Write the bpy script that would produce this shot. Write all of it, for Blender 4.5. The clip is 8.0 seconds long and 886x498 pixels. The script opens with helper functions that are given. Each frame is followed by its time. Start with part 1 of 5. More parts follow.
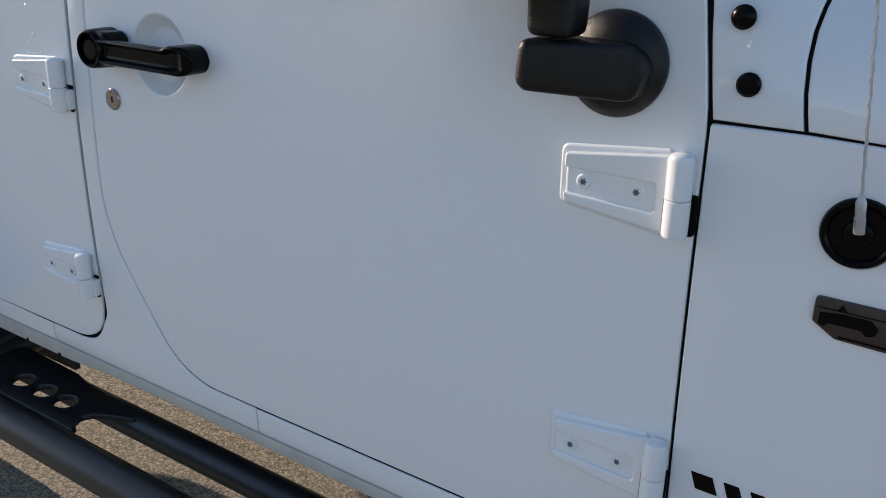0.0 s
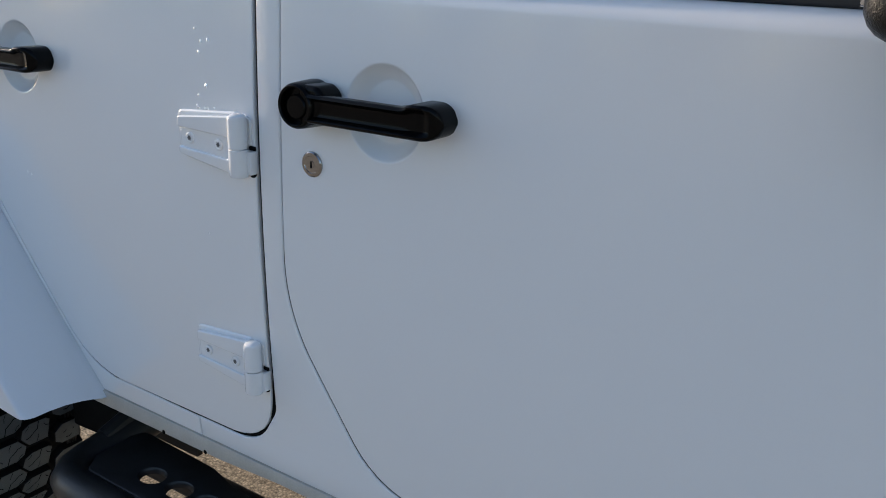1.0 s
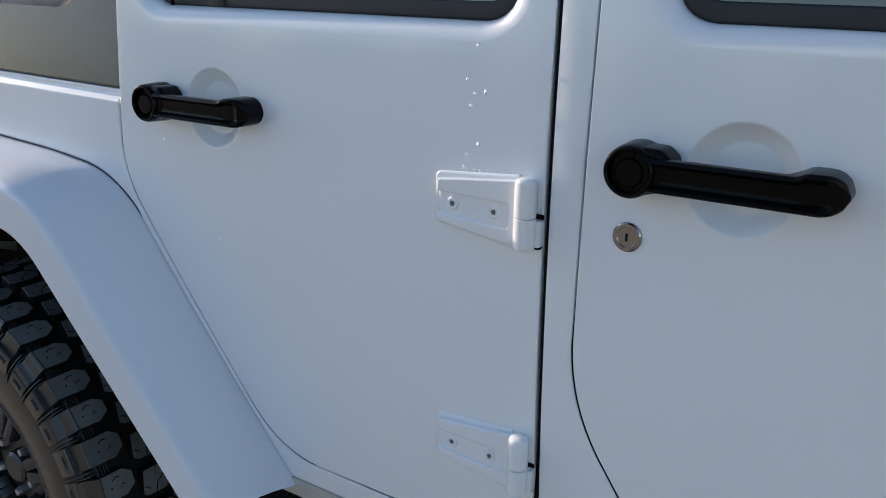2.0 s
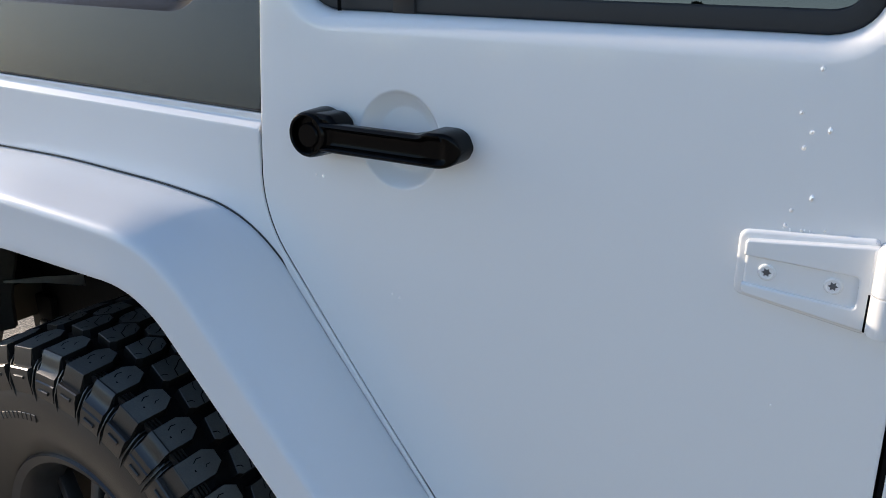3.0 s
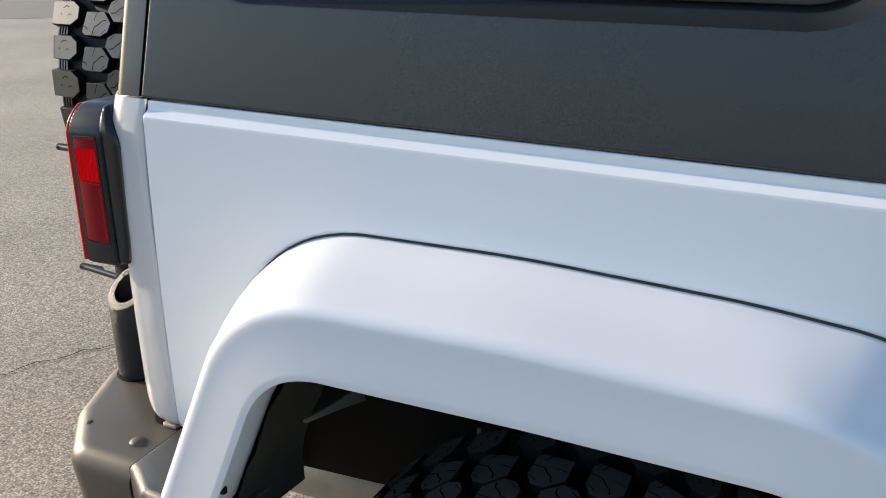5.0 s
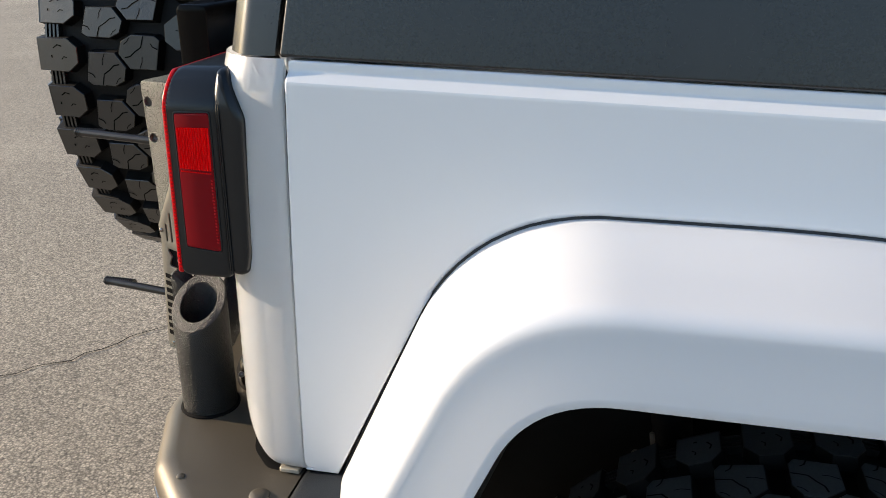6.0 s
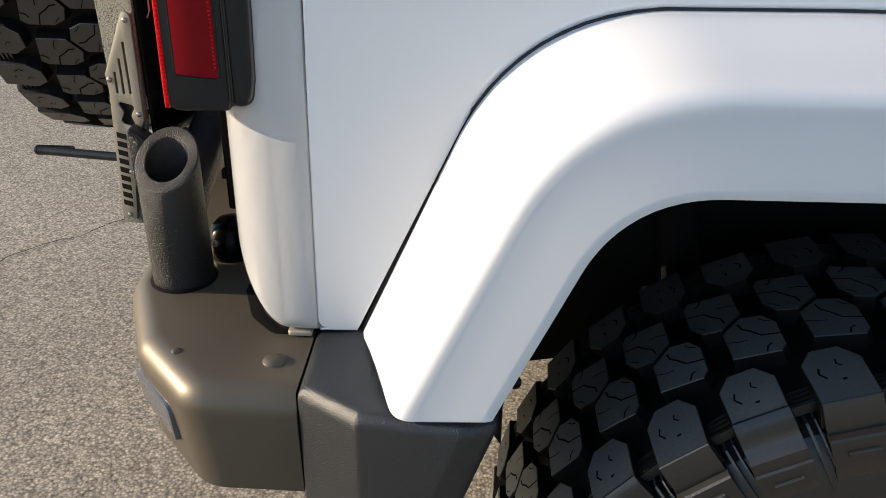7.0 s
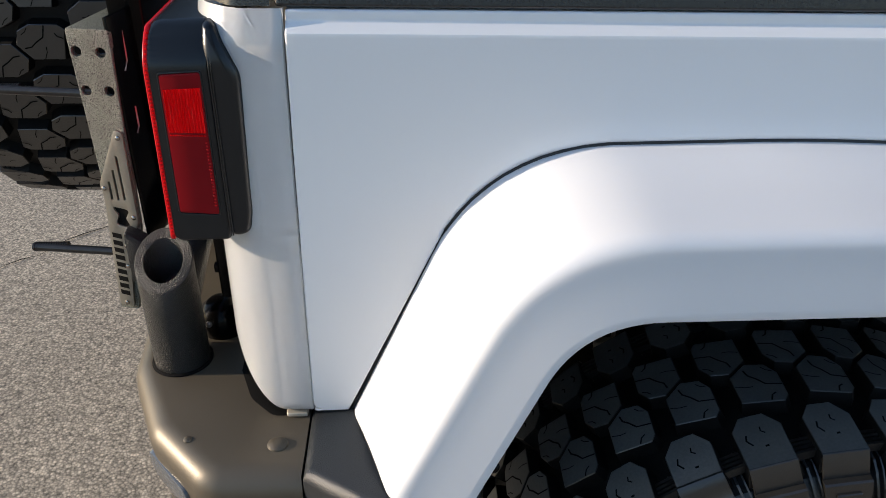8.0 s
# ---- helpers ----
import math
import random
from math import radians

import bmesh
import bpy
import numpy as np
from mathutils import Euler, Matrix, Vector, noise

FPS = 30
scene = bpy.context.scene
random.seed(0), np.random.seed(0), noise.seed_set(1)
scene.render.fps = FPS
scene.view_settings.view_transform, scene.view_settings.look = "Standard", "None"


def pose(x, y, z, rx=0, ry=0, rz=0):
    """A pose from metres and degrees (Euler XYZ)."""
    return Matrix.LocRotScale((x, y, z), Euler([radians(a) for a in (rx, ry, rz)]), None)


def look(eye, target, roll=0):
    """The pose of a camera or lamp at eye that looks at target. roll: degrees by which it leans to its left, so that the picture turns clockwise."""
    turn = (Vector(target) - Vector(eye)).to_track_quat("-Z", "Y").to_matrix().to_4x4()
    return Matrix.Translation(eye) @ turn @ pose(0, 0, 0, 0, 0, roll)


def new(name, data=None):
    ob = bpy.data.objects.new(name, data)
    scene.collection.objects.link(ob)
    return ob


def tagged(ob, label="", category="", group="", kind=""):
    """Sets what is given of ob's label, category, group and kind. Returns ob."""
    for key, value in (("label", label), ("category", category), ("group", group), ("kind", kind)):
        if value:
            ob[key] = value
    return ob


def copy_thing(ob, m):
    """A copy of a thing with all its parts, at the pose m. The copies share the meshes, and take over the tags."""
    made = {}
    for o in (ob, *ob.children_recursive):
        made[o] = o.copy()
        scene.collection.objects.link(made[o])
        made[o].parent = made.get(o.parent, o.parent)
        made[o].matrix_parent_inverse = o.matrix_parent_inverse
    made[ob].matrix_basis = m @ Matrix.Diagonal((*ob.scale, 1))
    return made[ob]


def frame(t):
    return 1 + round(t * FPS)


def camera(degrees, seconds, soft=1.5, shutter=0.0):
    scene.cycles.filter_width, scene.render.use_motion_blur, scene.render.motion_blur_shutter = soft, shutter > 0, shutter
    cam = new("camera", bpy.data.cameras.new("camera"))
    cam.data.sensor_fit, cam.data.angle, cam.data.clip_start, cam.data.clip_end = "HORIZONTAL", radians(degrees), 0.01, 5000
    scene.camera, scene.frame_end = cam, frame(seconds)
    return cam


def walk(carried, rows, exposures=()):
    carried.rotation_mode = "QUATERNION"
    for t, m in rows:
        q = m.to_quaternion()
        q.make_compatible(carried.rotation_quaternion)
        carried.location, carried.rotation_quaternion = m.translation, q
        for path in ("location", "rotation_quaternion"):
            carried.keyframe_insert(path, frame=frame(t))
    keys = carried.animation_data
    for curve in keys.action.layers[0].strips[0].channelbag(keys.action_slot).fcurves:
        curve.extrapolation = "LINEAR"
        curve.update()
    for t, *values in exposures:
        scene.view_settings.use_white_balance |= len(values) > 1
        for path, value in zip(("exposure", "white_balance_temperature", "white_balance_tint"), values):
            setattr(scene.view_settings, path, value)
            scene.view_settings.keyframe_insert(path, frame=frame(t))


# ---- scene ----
cam = camera(56.0, 8.0, soft=0.9)
PATH = [
    (0, (2.033, -0.877, 1.418), (1.035, 0.702, 0.704), 2.2),
    (0.2, (1.94, -0.866, 1.419), (0.939, 0.717, 0.717), 1.8),
    (0.5, (1.798, -0.84, 1.413), (0.776, 0.738, 0.732), 2.0),
    (1, (1.592, -0.851, 1.406), (0.554, 0.729, 0.754), 1.7),
    (1.5, (1.347, -0.885, 1.413), (0.291, 0.691, 0.779), 1.3),
    (2, (1.149, -0.925, 1.415), (0.106, 0.673, 0.815), 1.0),
    (2.2, (1.059, -0.914, 1.425), (0.026, 0.682, 0.803), 0.9),
    (3.3, (0.554, -0.867, 1.441), (-0.417, 0.755, 0.789), -0.1),
    (3.5, (0.441, -0.877, 1.438), (-0.495, 0.767, 0.789), 0.1),
    (4, (0.185, -0.88, 1.474), (-0.717, 0.767, 0.787), -0.5),
    (4.5, (-0.056, -0.888, 1.471), (-0.893, 0.79, 0.775), -0.4),
    (5, (-0.334, -0.834, 1.451), (-1.105, 0.873, 0.751), -0.3),
    (5.2, (-0.421, -0.813, 1.443), (-1.161, 0.908, 0.742), -0.5),
    (6.3, (-0.899, -0.783, 1.351), (-1.182, 1.041, 0.581), 0.2),
    (6.5, (-0.938, -0.776, 1.32), (-1.144, 1.045, 0.519), 0.2),
    (7, (-0.989, -0.775, 1.262), (-1.063, 0.999, 0.341), 0.6),
    (7.5, (-1.002, -0.783, 1.312), (-0.995, 0.964, 0.339), -0.0),
    (8, (-1.024, -0.801, 1.46), (-0.967, 0.92, 0.444), -0.1),
]
EXPOSURES = [(0.0, 0.92, 6580, 15), (1.5, 0.92, 6640, 15), (2.0, 0.97, 6620, 15), (3.5, 1.28, 6650, 14), (4.5, 1.37, 6800, 13), (5.0, 1.37, 6850, 13), (6.5, 1.25, 7120, 13), (7.2, 1.18, 7060, 13), (8.0, 1.06, 6750, 13)]
walk(cam, [(t, look(eye, target, roll)) for t, eye, target, roll in PATH], EXPOSURES)

# ---- world, sun ----
GROUND = -0.05
SUN_ELEVATION, SUN_SIDE = radians(16), radians(0.7)
world = bpy.data.worlds.new("world")
scene.world = world
world.use_nodes = True
sky = world.node_tree.nodes.new("ShaderNodeTexSky")
sky.sky_type = "NISHITA"
sky.sun_disc = False
sky.sun_elevation = SUN_ELEVATION
sky.sun_rotation = radians(270) + SUN_SIDE
sky.air_density, sky.dust_density, sky.ozone_density = 1.0, 0.35, 2.2
world.node_tree.nodes["Background"].inputs["Strength"].default_value = 0.12
world.node_tree.links.new(sky.outputs[0], world.node_tree.nodes["Background"].inputs["Color"])

sun_data = bpy.data.lights.new("sun", "SUN")
sun_data.energy, sun_data.angle, sun_data.color = 3.1, radians(0.5), (1.0, 0.86, 0.68)
sun = new("sun", sun_data)
toward = Vector((-math.cos(SUN_SIDE) * math.cos(SUN_ELEVATION), math.sin(SUN_SIDE) * math.cos(SUN_ELEVATION), math.sin(SUN_ELEVATION)))
sun.matrix_world = look(toward * 30, (0, 0, 0))


# ---- materials ----
def material(name, color, rough=0.5, metal=0.0, coat=0.0, bump=0.0, bump_scale=200.0, vary=0.0, vary_scale=6.0, rough_vary=0.0,
             fine=0.0, fine_scale=300.0, coat_rough=0.04, specular=0.5, random_vary=0.0):
    """A principled surface: base colour varied at two scales, uneven roughness, fine relief."""
    mat = bpy.data.materials.new(name)
    mat.use_nodes = True
    nodes, links = mat.node_tree.nodes, mat.node_tree.links
    shader = nodes["Principled BSDF"]
    shader.inputs["Base Color"].default_value = (*color, 1)
    shader.inputs["Roughness"].default_value = rough
    shader.inputs["Metallic"].default_value = metal
    shader.inputs["Coat Weight"].default_value = coat
    shader.inputs["Coat Roughness"].default_value = coat_rough
    shader.inputs["Specular IOR Level"].default_value = specular
    where = nodes.new("ShaderNodeTexCoord")
    big = nodes.new("ShaderNodeTexNoise")
    big.inputs["Scale"].default_value, big.inputs["Detail"].default_value = vary_scale, 6
    links.new(where.outputs["Object"], big.inputs["Vector"])
    small = nodes.new("ShaderNodeTexNoise")
    small.inputs["Scale"].default_value, small.inputs["Detail"].default_value = fine_scale, 3
    links.new(where.outputs["Object"], small.inputs["Vector"])
    if vary or fine or random_vary:
        level = nodes.new("ShaderNodeMath")
        level.operation = "MULTIPLY_ADD"
        links.new(big.outputs[0], level.inputs[0])
        level.inputs[1].default_value, level.inputs[2].default_value = 2 * vary, 1 - vary
        grain = nodes.new("ShaderNodeMath")
        grain.operation = "MULTIPLY_ADD"
        links.new(small.outputs[0], grain.inputs[0])
        grain.inputs[1].default_value, grain.inputs[2].default_value = 2 * fine, 1 - fine
        grain.use_clamp = fine > 1
        both = nodes.new("ShaderNodeMath")
        both.operation = "MULTIPLY"
        links.new(level.outputs[0], both.inputs[0])
        links.new(grain.outputs[0], both.inputs[1])
        out = both
        if random_vary:
            info = nodes.new("ShaderNodeObjectInfo")
            each = nodes.new("ShaderNodeMath")
            each.operation = "MULTIPLY_ADD"
            links.new(info.outputs["Random"], each.inputs[0])
            each.inputs[1].default_value, each.inputs[2].default_value = 2 * random_vary, 1 - random_vary
            out = nodes.new("ShaderNodeMath")
            out.operation = "MULTIPLY"
            links.new(both.outputs[0], out.inputs[0])
            links.new(each.outputs[0], out.inputs[1])
        tint = nodes.new("ShaderNodeVectorMath")
        tint.operation = "SCALE"
        tint.inputs[0].default_value = color
        links.new(out.outputs[0], tint.inputs["Scale"])
        links.new(tint.outputs[0], shader.inputs["Base Color"])
    if rough_vary:
        r = nodes.new("ShaderNodeMath")
        r.operation = "MULTIPLY_ADD"
        links.new(big.outputs[0], r.inputs[0])
        r.inputs[1].default_value, r.inputs[2].default_value = 2 * rough_vary, rough - rough_vary
        links.new(r.outputs[0], shader.inputs["Roughness"])
    if bump:
        relief = nodes.new("ShaderNodeTexNoise")
        relief.inputs["Scale"].default_value, relief.inputs["Detail"].default_value = bump_scale, 2
        links.new(where.outputs["Object"], relief.inputs["Vector"])
        b = nodes.new("ShaderNodeBump")
        b.inputs["Strength"].default_value, b.inputs["Distance"].default_value = min(1.0, bump), 0.001 * max(1.0, bump)
        links.new(relief.outputs[0], b.inputs["Height"])
        links.new(b.outputs[0], shader.inputs["Normal"])
    return mat


WHITE = material("white_paint", (0.80, 0.81, 0.82), 0.32, coat=1.0, coat_rough=0.11, vary=0.015, vary_scale=3.0, bump=0.015, bump_scale=60, rough_vary=0.04)
FLARE_WHITE = material("satin_white_paint", (0.69, 0.71, 0.74), 0.38, coat=0.6, coat_rough=0.18, vary=0.015, vary_scale=4.0, bump=0.02, bump_scale=120)
HARDTOP = material("dark_textured_plastic", (0.0165, 0.0182, 0.0210), 0.25, bump=0.10, bump_scale=900, vary=0.12, vary_scale=5, fine=0.1, rough_vary=0.03, specular=0.65)
BLACK = material("black_moulded_plastic", (0.0020, 0.0019, 0.0020), 0.22, bump=0.05, bump_scale=1400, vary=0.1, rough_vary=0.04, specular=0.12)
GLOSS_BLACK = material("satin_black_lamp_plastic", (0.0065, 0.0085, 0.0108), 0.30, specular=0.45, bump=0.06, bump_scale=1400, vary=0.1, rough_vary=0.04)
GRAINED = material("grained_black_plastic", (0.0150, 0.0180, 0.0212), 0.36, specular=0.65, bump=0.8, bump_scale=800, vary=0.12, fine=0.6, fine_scale=800)
MIRROR_BLACK = material("mirror_housing_plastic", (0.0050, 0.0049, 0.0046), 0.35, bump=0.7, bump_scale=620, vary=0.1, specular=0.36)
BUMPER = material("dark_bronze_black_powder_coat", (0.104, 0.089, 0.067), 0.43, metal=0.40, bump=0.12, bump_scale=800, vary=0.15, vary_scale=9, rough_vary=0.07)
# The same black coat, darker for the shaded tube, with glint speckle painted in.
WRINKLE_DARK = material("wrinkle_black_tube_coat", (0.0125, 0.0132, 0.0128), 0.34, metal=0.1, bump=1.9, bump_scale=640, vary=0.2, fine=0.9, fine_scale=640)
# The plate's black coat, painted paler and speckled as the sun catches it.
WRINKLE = material("sunlit_wrinkle_black_coat", (0.155, 0.165, 0.140), 0.42, metal=0.1, bump=2.0, bump_scale=760, vary=0.2, fine=3.6, fine_scale=700, specular=0.4)
STEPCOAT = material("satin_black_step_coat", (0.017, 0.017, 0.0175), 0.42, bump=0.2, bump_scale=700, vary=0.15, rough_vary=0.08)
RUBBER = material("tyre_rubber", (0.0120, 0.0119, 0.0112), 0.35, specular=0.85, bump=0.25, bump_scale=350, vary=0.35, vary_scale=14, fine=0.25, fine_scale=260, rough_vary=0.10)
# Rubber down in the tread, blackened further to paint the grooves' shade.
GROOVE = material("groove_shade_rubber", (0.0042, 0.0042, 0.0042), 0.6, specular=0.22, bump=0.3, bump_scale=300, vary=0.3, vary_scale=25)
SPARE_SIDE = material("unworn_tyre_rubber", (0.010, 0.0098, 0.0092), 0.27, specular=0.9, bump=0.25, bump_scale=350, vary=0.35, vary_scale=14, fine=0.25, fine_scale=260, rough_vary=0.12)
SPARE_RUBBER = material("unworn_tread_rubber", (0.0105, 0.0106, 0.0102), 0.38, specular=1.0, bump=0.3, bump_scale=300, vary=0.3, vary_scale=25, fine=0.3, random_vary=0.25, rough_vary=0.08)
# Worn lug tops, paler than the flanks; part of that contrast is painted shade.
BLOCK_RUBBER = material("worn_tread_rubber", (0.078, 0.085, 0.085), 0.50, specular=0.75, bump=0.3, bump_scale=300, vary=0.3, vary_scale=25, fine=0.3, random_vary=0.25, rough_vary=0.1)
SEAL = material("window_seal_rubber", (0.02, 0.019, 0.019), 0.55, bump=0.1, bump_scale=600, vary=0.15)
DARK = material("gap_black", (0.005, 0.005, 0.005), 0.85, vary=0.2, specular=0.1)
LINER = material("dusty_brown_arch_liner", (0.080, 0.073, 0.062), 0.7, bump=0.4, bump_scale=90, vary=0.35, vary_scale=10, fine=0.15)
UNDER = material("dusty_black_underbody", (0.0065, 0.0065, 0.0062), 0.75, bump=0.5, bump_scale=60, vary=0.5, vary_scale=12, specular=0.15)
CHROME = material("polished_chrome", (0.36, 0.34, 0.32), 0.16, metal=1.0, vary=0.1, vary_scale=60)
STEEL = material("dull_zinc_steel", (0.47, 0.47, 0.48), 0.33, metal=0.85, vary=0.2, vary_scale=80)
BARESTEEL = material("brushed_stainless_plate", (0.31, 0.295, 0.255), 0.45, metal=0.8, vary=0.12, vary_scale=30, fine=0.1)
THREAD = material("threaded_black_rod", (0.05, 0.05, 0.05), 0.30, metal=0.7, vary=0.3, vary_scale=100)
PRIMER = material("dusty_primer_sill", (0.50, 0.475, 0.43), 0.55, vary=0.22, vary_scale=18, fine=0.15)
TINPLATE = material("dull_tinned_steel", (0.40, 0.36, 0.29), 0.5, metal=0.4, vary=0.2, vary_scale=20, fine=0.1)
ALLOY = material("gunmetal_alloy", (0.07, 0.07, 0.072), 0.35, metal=0.7, vary=0.2, vary_scale=20)
BADGE = material("dark_brown_badge", (0.055, 0.040, 0.034), 0.4, metal=0.4, vary=0.2, vary_scale=60)
SCREW = material("painted_screw_socket", (0.10, 0.10, 0.105), 0.5, vary=0.2, vary_scale=200)
INTERIOR = material("dark_cabin_cloth", (0.03, 0.03, 0.032), 0.8, bump=0.3, bump_scale=300, vary=0.2)
# White metal in place of clear water, painting the drops' sun glint.
SPECK = material("glint_bright_droplet", (0.95, 0.95, 0.95), 0.3, metal=0.8, vary=0.05)
BARK = material("bark", (0.09, 0.07, 0.05), 0.85, bump=0.8, bump_scale=30, vary=0.3)
LEAF = material("leaf", (0.030, 0.045, 0.020), 0.6, vary=0.4, vary_scale=1.5)
LANE = material("dark_lane_asphalt", (0.15, 0.135, 0.112), 0.85, bump=0.5, bump_scale=120, vary=0.15, vary_scale=0.6, fine=0.3, fine_scale=160)


def glass(name, color, rough=0.0, clear=0.35):
    """Tinted glass: a dark clear layer under a mirror-like surface."""
    mat = bpy.data.materials.new(name)
    mat.use_nodes = True
    nodes, links = mat.node_tree.nodes, mat.node_tree.links
    shader = nodes["Principled BSDF"]
    nodes.remove(shader)
    see, shine, mix, fres = (nodes.new("ShaderNode" + k) for k in ("BsdfTransparent", "BsdfGlossy", "MixShader", "Fresnel"))
    see.inputs["Color"].default_value = (*[clear * c for c in color], 1)
    shine.inputs["Roughness"].default_value = rough
    shine.inputs["Color"].default_value = (1, 1, 1, 1)
    fres.inputs["IOR"].default_value = 2.1
    links.new(fres.outputs[0], mix.inputs[0])
    links.new(see.outputs[0], mix.inputs[1])
    links.new(shine.outputs[0], mix.inputs[2])
    links.new(mix.outputs[0], nodes["Material Output"].inputs["Surface"])
    return mat


TINT = glass("tinted_window_glass", (0.75, 0.95, 0.9), 0.0, 0.10)


def red_lens(name, color, gloss=0.12):
    mat = material(name, color, 0.28, coat=0.06, vary=0.05, vary_scale=40, specular=gloss)
    shader = mat.node_tree.nodes["Principled BSDF"]
    shader.inputs["Subsurface Weight"].default_value = 0.2
    shader.inputs["Subsurface Radius"].default_value = (0.01, 0.001, 0.001)
    return mat


RED = red_lens("deep_red_lens", (0.20, 0.004, 0.008))
RED_BRIGHT = red_lens("bright_red_reflector", (0.82, 0.003, 0.005), 0.05)
RED_EDGE = red_lens("red_lens_edge", (0.46, 0.004, 0.008), 0.2)
MIRROR = bpy.data.materials.new("mirror_glass")
MIRROR.use_nodes = True
MIRROR.node_tree.nodes["Principled BSDF"].inputs["Metallic"].default_value = 1.0
MIRROR.node_tree.nodes["Principled BSDF"].inputs["Roughness"].default_value = 0.02
LAMP_GREY = material("clear_grey_lens", (0.075, 0.085, 0.098), 0.24, coat=0.5, vary=0.15, vary_scale=40)


def asphalt():
    """Worn asphalt: pale stones of several sizes in dark binder, with broad stains."""
    mat = bpy.data.materials.new("worn_asphalt")
    mat.use_nodes = True
    nodes, links = mat.node_tree.nodes, mat.node_tree.links
    shader = nodes["Principled BSDF"]
    where = nodes.new("ShaderNodeTexCoord")
    stones = nodes.new("ShaderNodeTexVoronoi")
    stones.inputs["Scale"].default_value = 135
    fines = nodes.new("ShaderNodeTexVoronoi")
    fines.inputs["Scale"].default_value = 420
    stain = nodes.new("ShaderNodeTexNoise")
    stain.inputs["Scale"].default_value, stain.inputs["Detail"].default_value = 0.9, 8
    grit = nodes.new("ShaderNodeTexNoise")
    grit.inputs["Scale"].default_value, grit.inputs["Detail"].default_value = 45, 6
    for node in (stones, fines, stain, grit):
        links.new(where.outputs["Object"], node.inputs["Vector"])
    ramp = nodes.new("ShaderNodeValToRGB")
    ramp.color_ramp.elements[0].position, ramp.color_ramp.elements[0].color = 0.0, (0.52, 0.44, 0.33, 1)
    ramp.color_ramp.elements[1].position, ramp.color_ramp.elements[1].color = 0.74, (0.185, 0.157, 0.120, 1)
    links.new(stones.outputs["Distance"], ramp.inputs[0])
    hue = nodes.new("ShaderNodeSeparateColor")
    links.new(stones.outputs["Color"], hue.inputs[0])
    tone = nodes.new("ShaderNodeMath")
    tone.operation = "MULTIPLY_ADD"
    links.new(hue.outputs[0], tone.inputs[0])
    tone.inputs[1].default_value, tone.inputs[2].default_value = 0.75, 0.68
    wide = nodes.new("ShaderNodeMath")
    wide.operation = "MULTIPLY_ADD"
    links.new(stain.outputs[0], wide.inputs[0])
    wide.inputs[1].default_value, wide.inputs[2].default_value = 0.6, 0.70
    gritty = nodes.new("ShaderNodeMath")
    gritty.operation = "MULTIPLY_ADD"
    links.new(grit.outputs[0], gritty.inputs[0])
    gritty.inputs[1].default_value, gritty.inputs[2].default_value = 0.9, 0.55
    a, b = nodes.new("ShaderNodeMath"), nodes.new("ShaderNodeMath")
    a.operation = b.operation = "MULTIPLY"
    links.new(tone.outputs[0], a.inputs[0])
    links.new(wide.outputs[0], a.inputs[1])
    links.new(a.outputs[0], b.inputs[0])
    links.new(gritty.outputs[0], b.inputs[1])
    # scattered small dark pits between the stones
    pit = nodes.new("ShaderNodeTexNoise")
    pit.inputs["Scale"].default_value, pit.inputs["Detail"].default_value = 85, 3
    links.new(where.outputs["Object"], pit.inputs["Vector"])
    hollow = nodes.new("ShaderNodeMapRange")
    hollow.inputs["From Min"].default_value, hollow.inputs["From Max"].default_value = 0.60, 0.70
    hollow.inputs["To Min"].default_value, hollow.inputs["To Max"].default_value = 1.0, 0.45
    links.new(pit.outputs[0], hollow.inputs["Value"])
    pitted = nodes.new("ShaderNodeMath")
    pitted.operation = "MULTIPLY"
    links.new(b.outputs[0], pitted.inputs[0])
    links.new(hollow.outputs[0], pitted.inputs[1])
    b = pitted
    tint = nodes.new("ShaderNodeVectorMath")
    tint.operation = "SCALE"
    links.new(ramp.outputs[0], tint.inputs[0])
    links.new(b.outputs[0], tint.inputs["Scale"])
    links.new(tint.outputs[0], shader.inputs["Base Color"])
    shader.inputs["Roughness"].default_value = 0.85
    height = nodes.new("ShaderNodeMath")
    height.operation = "MULTIPLY_ADD"
    links.new(fines.outputs["Distance"], height.inputs[0])
    height.inputs[1].default_value = 0.4
    links.new(stones.outputs["Distance"], height.inputs[2])
    bump = nodes.new("ShaderNodeBump")
    bump.invert = True
    bump.inputs["Strength"].default_value, bump.inputs["Distance"].default_value = 0.3, 0.003
    links.new(height.outputs[0], bump.inputs["Height"])
    links.new(bump.outputs[0], shader.inputs["Normal"])
    return mat


ASPHALT = asphalt()


# ---- mesh helpers ----
def finish(bm, name, mats, smooth=True, angle=32):
    bmesh.ops.recalc_face_normals(bm, faces=bm.faces)
    mesh = bpy.data.meshes.new(name)
    for f in bm.faces:
        f.smooth = smooth
    bm.to_mesh(mesh)
    bm.free()
    for m in (mats if isinstance(mats, (list, tuple)) else [mats]):
        mesh.materials.append(m)
    if smooth:
        mesh.set_sharp_from_angle(angle=radians(angle))
    return mesh


def part(name, bm, mats, parent, label="", smooth=True, angle=32):
    """Links a bmesh as one mesh object under a thing or a part."""
    ob = new(name, finish(bm, name, mats, smooth, angle))
    ob.parent = parent
    return tagged(ob, label)


def pressed(ob):
    """Keeps wide faces flat and lets the rolled edges alone turn the light."""
    wn = ob.modifiers.new("weighted", "WEIGHTED_NORMAL")
    wn.keep_sharp, wn.weight = True, 80
    return ob


def thing(name, label, category, group="", kind=""):
    return tagged(new(name), label, category, group, kind)


